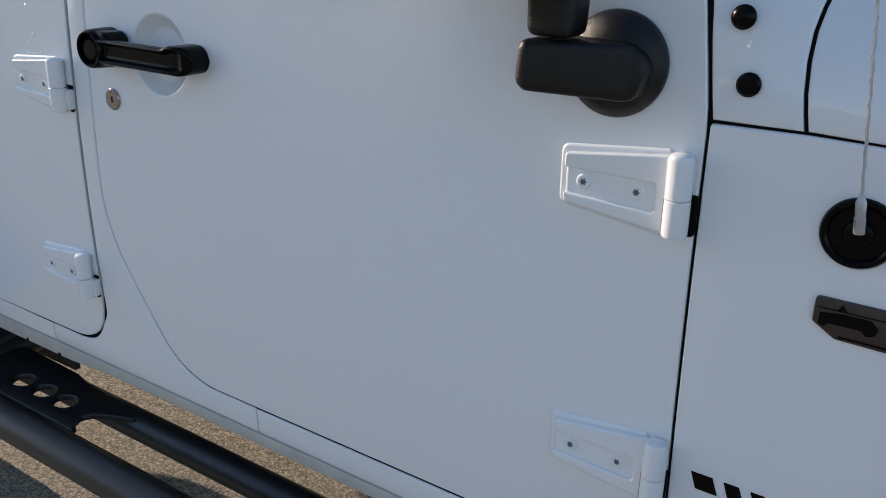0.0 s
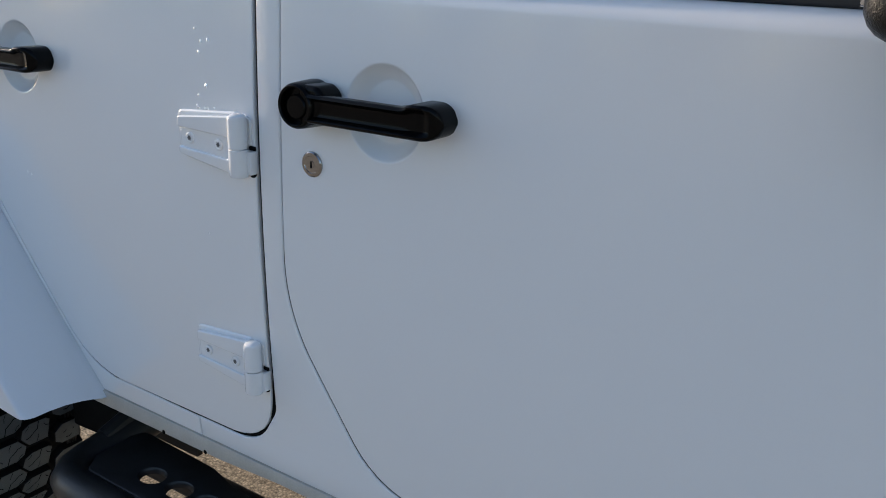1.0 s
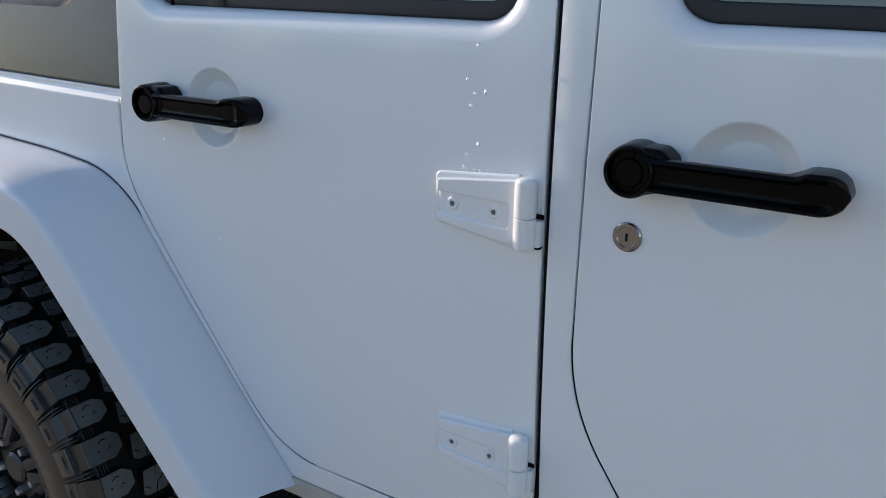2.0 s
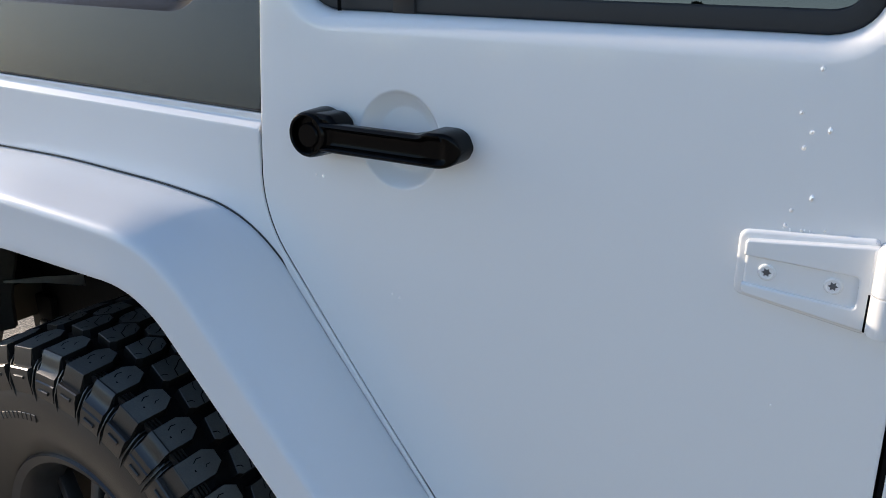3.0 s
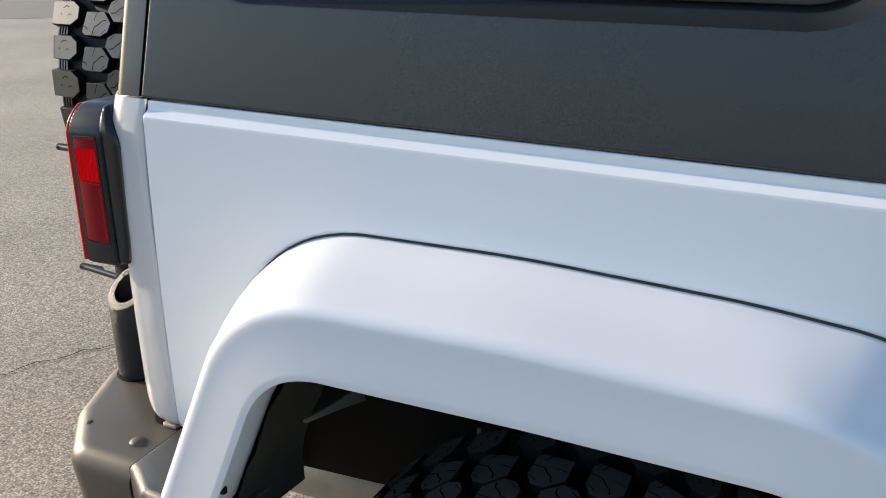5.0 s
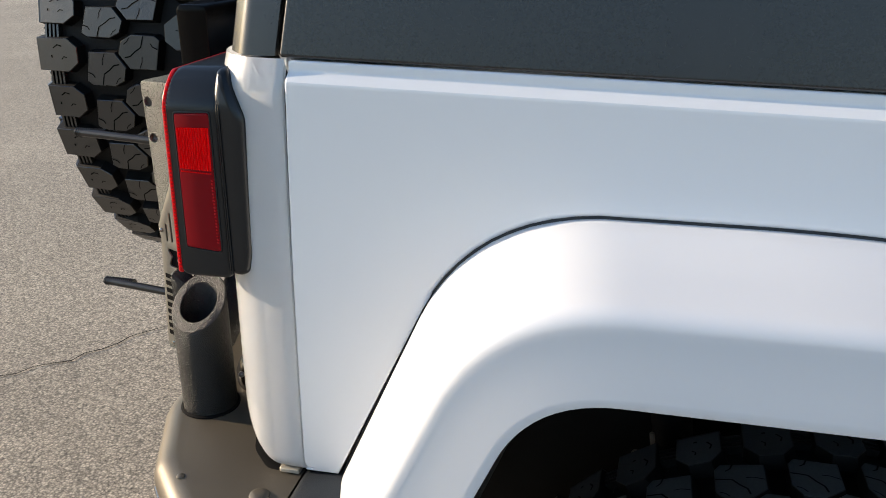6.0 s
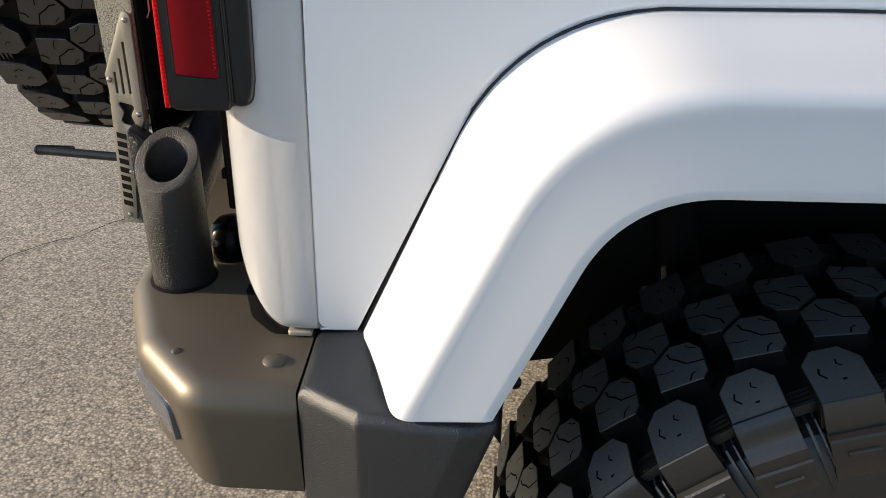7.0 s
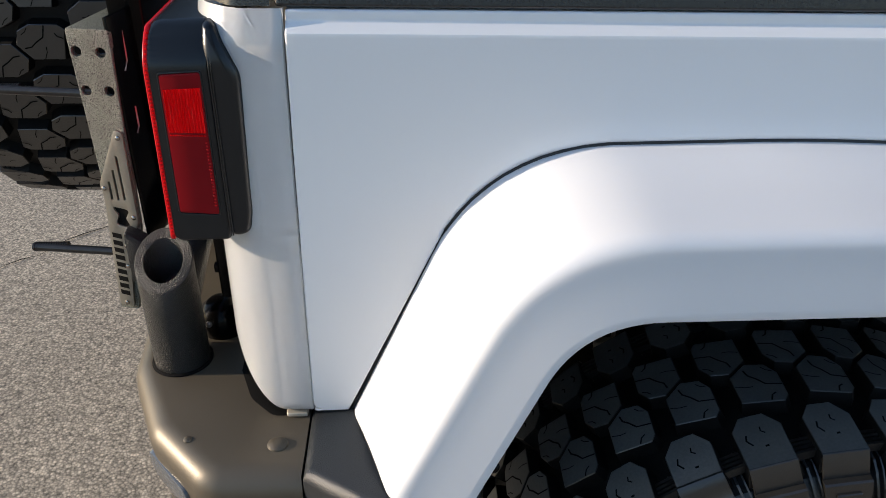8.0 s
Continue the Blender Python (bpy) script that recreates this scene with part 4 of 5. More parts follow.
        rib(bm, [(0.0, -0.020), (-0.0400, -0.021), (-0.0500, -0.028), (-0.0580, -0.040), (-0.0640, -0.055), (-0.0640, -0.084), (0.0, -0.084)], 0.0395, 0.0412)
        # a stepped comb of ejector bars across the foot of the groove
        for k, y in enumerate((-0.030, -0.0235, -0.017, -0.0105)):
            rib(bm, [(y - 0.0018, -0.020), (y - 0.0018, -0.0085 - 0.0008 * k), (y + 0.0018, -0.0085 - 0.0008 * k), (y + 0.0018, -0.020)], 0.0255, 0.0500)
        bmesh.ops.recalc_face_normals(bm, faces=[f for f in bm.faces if f.material_index != 1])
        lugs.append(bm)
    # Tops keep their worn tone; groove walls take the shade-black rubber.
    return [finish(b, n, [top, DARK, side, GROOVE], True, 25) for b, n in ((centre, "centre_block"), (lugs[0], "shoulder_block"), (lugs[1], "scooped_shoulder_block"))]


TYRE_R = 0.444
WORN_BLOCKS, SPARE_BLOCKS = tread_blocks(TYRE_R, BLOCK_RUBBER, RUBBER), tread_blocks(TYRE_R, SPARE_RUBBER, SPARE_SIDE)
# tread blocks of several lengths, in degrees of the wheel's turn, as such tyres have them
PITCHES = [9.8, 9.1] + [8.6] * 6 + [9.76] * 18 + [10.35] * 11
MEAN_PITCH = sum(PITCHES) / len(PITCHES)


def tyre_and_rim(owner, place, starts, blocks, side, prefix=""):
    """A mud-terrain tyre on a gunmetal rim. place: its centre, with the outer side towards local -y; starts: the turn of each row."""
    R = TYRE_R
    base = R - 0.020
    half = [(0.214, 0.112), (0.222, 0.130), (0.236, 0.140), (0.262, 0.155), (0.295, 0.166), (0.328, 0.170), (0.350, 0.169), (0.368, 0.166), (0.385, 0.158), (0.405, 0.148), (base - 0.008, 0.134), (base, 0.112), (base + 0.002, 0.05)]
    profile = [(r, -y) for r, y in half] + [(base + 0.002, 0.0)] + [(r, y) for r, y in reversed(half)]
    bm = lathe(profile, 96, False)
    # The carcass between the lugs gets the grooves' painted shade.
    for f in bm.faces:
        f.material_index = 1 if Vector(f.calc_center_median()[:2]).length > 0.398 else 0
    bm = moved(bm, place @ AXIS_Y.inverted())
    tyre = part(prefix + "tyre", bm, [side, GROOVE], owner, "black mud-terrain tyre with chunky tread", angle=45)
    for row, (y, flip) in enumerate(((-0.106, 0), (-0.030, 0), (0.033, 1), (0.106, 1))):
        ang = starts[row]
        for k, pitch in enumerate(PITCHES):
            shoulder = row in (0, 3)
            ob = new("tread_block", blocks[1 + k % 2] if shoulder else blocks[0])
            ob.parent = tyre
            m = place @ Matrix.Rotation(radians(ang), 4, "Y") @ Matrix.Translation((0, y, R - (0.002 if shoulder else 0.0)))
            m = m @ Matrix.Rotation(math.pi if flip else 0, 4, "Z") @ Matrix.Rotation(radians(3.0 if shoulder else 0.5), 4, "X")
            ob.matrix_basis = m @ Matrix.Diagonal((pitch / MEAN_PITCH, 1, 1, 1))
            ang += (pitch + PITCHES[(k + 1) % len(PITCHES)]) / 2
    # raised plain bars on the sidewall, near its top
    bar = finish(box((0.011, 0.003, 0.014), 0.0008, 1), "sidewall_bar", side)
    for k in range(9):
        ob = tagged(new("sidewall_bar", bar), "raised plain sidewall bar")
        ob.parent = tyre
        ob.matrix_basis = place @ Matrix.Rotation(-0.42 + k * 0.042, 4, "Y") @ Matrix.Translation((0, -0.1695, 0.318))
    bm = lathe([(0.19, 0.10), (0.196, -0.06), (0.205, -0.112), (0.218, -0.126), (0.226, -0.132), (0.222, -0.138), (0.206, -0.132), (0.190, -0.108), (0.182, -0.06)], 72, False)
    bm = moved(bm, AXIS_Y.inverted())
    join(bm, moved(lathe([(0.0, -0.085), (0.03, -0.085), (0.036, -0.080), (0.038, -0.06), (0.085, -0.062), (0.092, -0.05), (0.092, -0.02), (0.0, -0.02)], 40), AXIS_Y.inverted()))
    for k in range(5):
        for turn in (-1, 1):
            s = box((0.026, 0.03, 0.125), 0.006, 2)
            join(bm, s, Matrix.Rotation(2 * math.pi * k / 5 + turn * 0.16, 4, "Y") @ Matrix.Translation((0, -0.068, 0.135)) @ Matrix.Rotation(radians(-18), 4, "X"))
    rim = part(prefix + "rim", moved(bm, place), ALLOY, owner, "gunmetal five-spoke alloy rim")
    for k in range(5):
        bm = lathe([(0.011, 0.05), (0.011, 0.078), (0.008, 0.086), (0.0, 0.088)], 6)
        part("wheel_nut", moved(bm, place @ Matrix.Rotation(2 * math.pi * (k + 0.5) / 5, 4, "Y") @ Matrix.Translation((0, 0, 0.062)) @ AXIS_Y), STEEL, rim, "steel wheel nut")
    return tyre


WHEEL_X, WHEEL_Z, WHEEL_Y = -0.515, 0.386, -0.010
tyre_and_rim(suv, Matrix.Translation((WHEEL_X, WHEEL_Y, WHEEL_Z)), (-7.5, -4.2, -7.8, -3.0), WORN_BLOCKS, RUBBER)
tyre_and_rim(suv, Matrix.Translation((-1.579, 0.81, 1.165)) @ Matrix.Rotation(radians(-90), 4, "Z"), (17.0, 19.5, 16.0, 12.0), SPARE_BLOCKS, SPARE_SIDE, "spare_")
# wheels on the far side and in front, out of sight but for their shadows
for x, y, turn in ((WHEEL_X, 1.668, 180), (2.43, WHEEL_Y, 0), (2.43, 1.668, 180)):
    bm = lathe([(0.2, -0.12), (0.30, -0.15), (0.40, -0.148), (0.436, -0.12), (0.442, 0.0), (0.436, 0.12), (0.40, 0.148), (0.30, 0.15), (0.2, 0.12)], 48)
    part("hidden_tyre", moved(bm, Matrix.Translation((x, y, WHEEL_Z)) @ AXIS_Y), RUBBER, suv, "black tyre")


# ---- underbody ----
def build_under():
    bm = plan_block(rounded([(-1.2, 0.27), (0.1, 0.27), (0.25, 0.06), (2.3, 0.06), (2.3, 1.56), (-1.2, 1.56)]), 0.66, 0.70, 0.01)
    part("floor_pan", bm, UNDER, suv, "black floor pan")
    for y in (0.36, 1.26):
        bm = tube([(-1.2, y, 0.66), (-0.95, y, 0.67), (-0.6, y, 0.70), (-0.2, y, 0.62), (0.2, y, 0.52), (2.6, y, 0.52)], 0.045, 4)
        part("frame_rail", bm, UNDER, suv, "black frame rail")
    bm = tube([(WHEEL_X, 0.05, WHEEL_Z), (WHEEL_X, 1.57, WHEEL_Z)], 0.04, 16)
    join(bm, lathe([(0, -0.12), (0.07, -0.11), (0.12, -0.04), (0.12, 0.04), (0.07, 0.11), (0, 0.12)], 20), Matrix.Translation((WHEEL_X, 0.81, WHEEL_Z)) @ AXIS_Y)
    part("rear_axle", bm, UNDER, suv, "black rear axle")
    bm = tube([(-0.66, 0.20, 0.42), (-0.74, 0.25, 0.90)], 0.028, 14)
    part("shock_absorber", bm, UNDER, suv, "black shock absorber")
    bm = prism(rounded([(-1.170, 0.66, 0.01), (-1.160, 0.525, 0.01), (-1.112, 0.528, 0.01), (-1.105, 0.66, 0.01)], 4), 0.223, 0.24, 0.003)
    part("frame_side", prism(rounded([(-1.232, 0.98), (-1.232, 0.530, 0.02), (-0.92, 0.545, 0.04), (-0.60, 0.60, 0.05), (-0.2, 0.56), (-0.2, 0.98)], 5), 0.245, 0.30, 0.006), UNDER, suv, "dark frame side behind the wheel")
    part("body_mount", bm, UNDER, suv, "black body mount bracket")
    for dz in (0.0, 0.036):
        bm = lathe([(0.011, 0), (0.011, 0.008), (0.006, 0.012), (0, 0.012)], 6)
        part("mount_bolt", moved(bm, Matrix.Translation((-1.139, 0.222, 0.550 + dz)) @ AXIS_Y), STEEL, suv, "steel bolt")
    bm = lathe([(0.0, -0.19), (0.04, -0.19), (0.066, -0.165), (0.075, -0.12), (0.075, 0.12), (0.066, 0.165), (0.04, 0.19), (0, 0.19)], 32)
    part("muffler", moved(bm, Matrix.Translation((-1.13, 0.36, 0.470)) @ Matrix.Rotation(radians(90), 4, "Y")), TINPLATE, suv, "dull metal muffler")
    bm, rows = bmesh.new(), []
    for (x, y, z), tall in (((-0.945, 0.030, 0.799), 0.0025), ((-0.948, 0.12, 0.774), 0.007), ((-0.960, 0.225, 0.737), 0.013)):
        rows.append([bm.verts.new((x + dx, y, z + dz * tall)) for dx, dz in ((0.002, 1), (0.004, -1), (-0.002, -1), (-0.002, 1))])
    for a, b in zip(rows, rows[1:]):
        bridge(bm, a, b)
    bm.faces.new(rows[0])
    bm.faces.new(rows[-1])
    bmesh.ops.recalc_face_normals(bm, faces=bm.faces[:])
    part("sheet_metal_edge", bm, TINPLATE, suv, "dull blade of bare sheet metal")
    bm = box((0.034, 0.018, 0.018), 0.005)
    join(bm, tube([(0.010, 0.0, 0.006), (0.011, 0.0, 0.02), (0.008, 0.0, 0.042)], 0.0035, 8))
    part("hose_fitting", moved(bm, pose(-0.748, 0.196, 0.700, 0, 0, 0)), TINPLATE, suv, "dull tan hose fitting in the wheel house")


build_under()
part("inner_sill", prism(rounded([(-0.10, 0.60), (-0.10, 0.34, 0.03), (0.16, 0.36, 0.03), (0.20, 0.60)], 4), 0.12, 0.14, 0.004), UNDER, suv, "black inner sill plate ahead of the wheel")


# ---- rear bumper, lamp, carrier ----
BUMPER_TOP = 0.738


def build_bumper():
    outline = rounded([(-1.170, -0.100, 0.004), (-1.285, -0.098, 0.05), (-1.368, -0.006, 0.06), (-1.425, 0.125, 0.10), (-1.44, 0.30), (-1.44, 1.32), (-1.425, 1.495, 0.10), (-1.368, 1.626, 0.06), (-1.285, 1.718, 0.05), (-1.170, 1.724, 0.02)])
    bm = plan_block(outline, 0.604, BUMPER_TOP, 0.032, 7)
    for v in bm.verts:
        low = max(0.0, 0.70 - v.co.z)
        if v.co.y < 0.3:
            v.co.x += 0.10 * low * (1 if v.co.x < -1.2 else 0)
            v.co.y += 0.06 * low
    for v in bm.verts:
        if v.co.x > -1.206:
            v.co.x = -1.1665
    b = part("rear_bumper", bm, BUMPER, suv, "dark bronze-black steel rear bumper", angle=50)
    for x, y, r in ((-1.201, -0.040, 0.013), (-1.313, -0.027, 0.0055)):
        bm = lathe([(r, 0.0), (r * 0.93, r * 0.2), (r * 0.7, r * 0.36), (r * 0.35, r * 0.44), (0, r * 0.46)], 20)
        part("bumper_bolt", moved(bm, Matrix.Translation((x, y, BUMPER_TOP - 0.0005))), BUMPER, b, "dome-headed bolt")
    bm = prism(rounded([(-0.066, 0.020, 0.012), (-0.060, -0.026, 0.012), (0.040, -0.026, 0.004), (0.040, 0.022, 0.012)], 4), -0.0045, 0.02, 0.004)
    part("corner_lamp", moved(bm, pose(-1.337, -0.034, 0.668, 4, 0, -50)), LAMP_GREY, b, "grey lens in the bumper corner")
    outline = rounded([(-1.165, 0.03), (-1.1648, -0.097, 0.004), (-1.098, -0.146, 0.016), (-0.992, -0.160, 0.02), (-0.955, -0.148, 0.02), (-0.958, -0.068, 0.01), (-0.972, 0.040, 0.01), (-1.10, 0.045)], 6)
    bm = plan_block(outline, 0.592, 0.752, 0.014, 4)
    for v in bm.verts:
        low = max(0.0, 0.752 - v.co.z)
        if v.co.x > -1.06:
            v.co.x -= 0.34 * low
        if v.co.z > 0.73 and v.co.x < -1.1:
            v.co.z -= 0.006
        inner = max(0.0, v.co.y + 0.10) if v.co.x > -1.08 else 0.0
        v.co.z += (0.08 if v.co.z < 0.68 else -0.30) * inner
    part("lower_corner_cladding", bm, GRAINED, suv, "grained black plastic corner cladding", angle=50)
    # black block added to keep sun out, dark behind the corner panel's lower edge
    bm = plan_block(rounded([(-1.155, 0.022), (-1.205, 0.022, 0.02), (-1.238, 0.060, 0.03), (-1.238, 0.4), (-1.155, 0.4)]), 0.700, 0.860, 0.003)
    part("corner_light_block", bm, DARK, suv)
    bm = plan_block(rounded([(-1.1690, 0.0070, 0.002), (-1.196, 0.0070, 0.004), (-1.196, 0.03), (-1.1690, 0.03)], 3), 0.7405, 0.7455, 0.0015)
    part("body_lip", bm, TINPLATE, suv, "dull metal lip under the body corner")
    # black filler added in the bumper joint, painting the shade of the gap
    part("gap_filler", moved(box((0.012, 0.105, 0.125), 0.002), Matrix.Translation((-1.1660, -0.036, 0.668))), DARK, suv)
    # thin black plate laid on the bumper, painting the shade under the body corner
    bm = plan_block(rounded([(-1.192, 0.012, 0.001), (-1.214, 0.012, 0.02), (-1.247, 0.046, 0.05), (-1.269, 0.105), (-1.272, 0.2), (-1.19, 0.2)], 6), 0.736, 0.7386, 0.0004)
    part("corner_gap_shade", bm, DARK, b, "dark plate painting the shaded gap round the body corner")


build_bumper()


def roll_top(bm, start=1.194, deep=0.034):
    """The lamp's outer face rolls over into its top."""
    for k in range(9):
        bmesh.ops.bisect_plane(bm, geom=bm.verts[:] + bm.edges[:] + bm.faces[:], plane_co=(0, 0, start + 0.005 * k), plane_no=(0, 0, 1), dist=1e-5)
    for v in bm.verts:
        f = max(0.0, v.co.z - start) / 0.044
        if v.co.y < 0.1:
            v.co.y += deep * f * f
    return bm


def build_lamp():
    base = prism(rounded([(-1.2330, 1.238, 0.014), (-1.2330, 1.006, 0.012), (-1.208, 1.008, 0.020), (-1.2025, 1.036, 0.02), (-1.198, 1.190, 0.025), (-1.222, 1.238, 0.012)], 6), -0.0004, 0.15, 0.009, 5)
    lamp = part("tail_lamp", roll_top(base, deep=0.016), GLOSS_BLACK, suv, "square smoked tail lamp with red side reflector", angle=50)
    body = prism(rounded([(-1.2875, 1.237, 0.012), (-1.2925, 1.003, 0.012), (-1.2295, 1.004, 0.006), (-1.2270, 1.238, 0.006)], 5), -0.001, 0.15, 0.0042, 4)
    part("lamp_housing", roll_top(body), GLOSS_BLACK, lamp, "satin black lamp housing", angle=50)
    # two fine beads along the joint of housing and base
    for dx in (0.0, 0.0022):
        bead = [(-1.2268 + dx - 0.0020 * (1.238 - z) / 0.23, -0.0012 + (0.034 * (max(0.0, z - 1.194) / 0.044) ** 2), z) for z in [1.010 + 0.0057 * k for k in range(41)]]
        part("bead", tube(bead, 0.0008, 6), GLOSS_BLACK, lamp)
    rear = prism(rounded([(-1.2905, 1.2345, 0.012), (-1.2955, 1.006, 0.010), (-1.2895, 1.006, 0.002), (-1.2845, 1.2345, 0.002)], 5), -0.0012, 0.15, 0.0022, 3)
    lens = part("rear_lens", roll_top(rear), RED_EDGE, lamp, "red rear lens seen from its edge")
    # fine pips along the lens edge
    for k in range(52):
        z = 1.014 + 0.0042 * k
        y = -0.0014 + 0.034 * (max(0.0, z - 1.194) / 0.044) ** 2
        pip = box((0.0022, 0.0012, 0.0020), 0.0004, 1)
        part("pip", moved(pip, Matrix.Translation((-1.2893 + 0.0215 * (z - 1.12), y - 0.0002, z))), RED_BRIGHT, lens)
    plate = prism(rounded([(-1.2770, 1.1925, 0.003), (-1.2795, 1.040, 0.003), (-1.2375, 1.037, 0.003), (-1.2360, 1.1945, 0.003)], 3), -0.0028, 0.004, 0.0012)
    part("side_lens", plate, RED, lamp, "deep red side lens")
    rim = rounded([(-1.2785, 1.1945, 0.004), (-1.2812, 1.038, 0.004), (-1.2360, 1.0345, 0.004), (-1.2345, 1.1965, 0.004)], 3)
    part("lens_rim", panel(rim, thick=0.003, bev=0.0008, holes=[(inset(rim, 0.0018), 0.0006, 0.001)], steps=2), GLOSS_BLACK, lamp).location.y = -0.0026
    bm, last = bmesh.new(), None
    for k in range(37):
        f = k / 36
        y = -0.0034 - (0.0011 if k % 3 == 1 else 0.0) + (0.003 if k in (0, 36) else 0)
        row = (bm.verts.new((-1.2755 + 0.0385 * f, y, 1.1775 + 0.0015 * f)), bm.verts.new((-1.2762 + 0.0382 * f, y, 1.1325 - 0.0015 * f)))
        if last:
            bm.faces.new((last[0], last[1], row[1], row[0]))
        last = row
    part("side_reflector", bm, RED_BRIGHT, lamp, "bright ribbed red reflector", angle=20)
    # rows of tiny prisms round the lower field and under the reflector
    for k in range(20):
        z = 1.048 + 0.0038 * k
        part("prism_dot", moved(box((0.0020, 0.0010, 0.0018), 0.0003, 1), Matrix.Translation((-1.2400 + 0.003 * (z - 1.05), -0.0031, z))), RED_EDGE, lamp)
    for k in range(15):
        part("prism_dot", moved(box((0.0016, 0.0010, 0.0016), 0.0003, 1), Matrix.Translation((-1.2742 + 0.0024 * k, -0.0031, 1.1290 - 0.00008 * k))), RED_BRIGHT, lamp)


build_lamp()


def build_carrier():
    carrier = thing("spare_wheel_carrier", "wrinkle-coated black swing-out tyre carrier on the bumper", "tyre carrier")
    # mitred pivot tube
    bm, rows = bmesh.new(), []
    c = Vector((-1.356, 0.135))
    n = 36
    for r, zs in ((0.0375, (0.736, 0.78, 0.83, None)), (0.0362, (None,)), (0.0262, (None,)), (0.0250, (None, 0.83, 0.76))):
        for z in zs:
            rows.append([bm.verts.new((c.x + r * math.cos(2 * math.pi * k / n), c.y + r * math.sin(2 * math.pi * k / n), z if z else 0.898 + 0.75 * r * math.sin(2 * math.pi * k / n) + (0.0012 if 0.026 < r < 0.037 else 0.0))) for k in range(n)])
    for a, b in zip(rows, rows[1:]):
        bridge(bm, a, b)
    bm.faces.new(rows[-1])
    part("pivot_tube", bm, WRINKLE_DARK, carrier, "open-topped pivot tube")
    # black ring round the foot of the pivot tube
    bm = lathe([(0.0415, 0.0), (0.0415, 0.002), (0.0385, 0.004)], 30, False)
    part("foot_ring", moved(bm, Matrix.Translation((c.x, c.y, 0.7375))), DARK, carrier)
    # upright plate with four holes, turned a little rearwards
    turn = pose(-1.412, 0.187, 0, 0, 0, -13)
    outline = rounded([(-0.028, 1.186, 0.006), (-0.023, 0.950, 0.05), (-0.040, 0.785, 0.003), (-0.012, 0.785, 0.003), (0.018, 0.92, 0.03), (0.030, 1.186, 0.006)], 4)
    holes = [([Vector((x + 0.0062 * math.cos(a), z + 0.0062 * math.sin(a))) for a in [2 * math.pi * k / 14 for k in range(14)]], 0.001, 0.002) for x, z in ((-0.018, 1.158), (0.014, 1.158), (-0.016, 1.109), (0.015, 1.110))]
    bm = panel(outline, thick=0.006, bev=0.0015, holes=holes)
    join(bm, box((0.056, 0.10, 0.006), 0.002), Matrix.Translation((0, 0.052, 1.1825)))
    # side flange in plain black, painted as the plate's shaded side
    join(bm, box((0.006, 0.10, 0.30), 0.002), Matrix.Translation((0.026, 0.052, 1.05)), 1)
    part("upright_plate", moved(bm, turn), [WRINKLE, BLACK], carrier, "wrinkle-coated upright plate with four holes")
    for pts in ([(-1.3778, 0.2105, 1.178), (-1.3773, 0.2085, 1.157), (-1.3773, 0.2070, 1.141), (-1.3778, 0.1965, 1.132)], [(-1.3778, 0.2055, 1.083), (-1.3773, 0.2035, 1.057), (-1.3778, 0.1955, 1.051)]):
        part("slot_edge", tube(pts, 0.0011, 6), STEEL, carrier, "bright strip along a slot edge")
    bm = prism(rounded([(-1.412, 0.930, 0.01), (-1.412, 0.850), (-1.368, 0.850), (-1.368, 0.900, 0.03), (-1.392, 0.916, 0.02)], 5), 0.158, 0.182, 0.006)
    part("gusset", bm, WRINKLE_DARK, carrier, "welded gusset between plate and tube")
    # stainless trim plate with slots
    slots = [([Vector(p) for p in ((x, z0), (x + 0.003, z0), (x + 0.0035, z1), (x + 0.0005, z1))], 0.0004, 0.001) for x, z0, z1 in ((-0.013, 0.962, 0.988), (-0.004, 0.962, 1.005), (0.0050, 0.963, 1.025))]
    keyhole = rounded([(-0.016, 0.952, 0.004), (-0.007, 0.939, 0.003), (-0.014, 0.925, 0.004), (0.008, 0.920, 0.004), (0.002, 0.935, 0.003), (0.010, 0.948, 0.004)], 4)
    outline = rounded([(0.012, 1.062, 0.006), (-0.025, 0.984, 0.005), (-0.023, 0.965, 0.004), (-0.036, 0.795, 0.003), (-0.015, 0.793, 0.003), (-0.002, 0.890, 0.006), (0.019, 0.930, 0.006), (0.022, 1.058, 0.006)], 4)
    bm = panel(outline, thick=0.003, bev=0.0006, holes=slots + [(keyhole, 0.0006, 0.001)], steps=2)
    trim = part("trim_plate", moved(bm, turn @ Matrix.Translation((0, -0.0045, 0))), BARESTEEL, carrier, "brushed metal trim plate with slots")
    bm = prism(inset(keyhole, -0.002), -0.002, -0.0008, 0.0003, 1)
    part("keyhole_backing", moved(bm, turn), DARK, trim)
    for x, z in ((0.0155, 1.051), (-0.0195, 0.978), (0.0140, 0.938), (-0.0055, 0.893), (-0.010, 0.860), (-0.024, 0.799)):
        bm = lathe([(0.0035, 0), (0.0032, 0.0015), (0.0015, 0.0025), (0, 0.0026)], 12)
        part("trim_screw", moved(bm, turn @ Matrix.Translation((x, -0.0048, z)) @ AXIS_Y), CHROME, trim, "small steel screw")
    # dark bars in place of the cut-out lettering
    for k in range(9):
        z = 0.912 - k * 0.0115
        x = -0.023 - (0.912 - z) * 0.075
        bm = prism(P2((x, z), (x, z - 0.007), (x + 0.013, z - 0.009), (x + 0.013, z - 0.002)), -0.0052, -0.0040, 0.0002, 1)
        part("lettering_bar", moved(bm, turn), DARK, trim, "dark lettering bar")
    # threaded rods
    for z, x0 in ((0.870, -1.562), (1.100, -1.57)):
        bm = tube([(x0, 0.223, z + 0.002), (-1.42, 0.205, z)], 0.0058, 12)
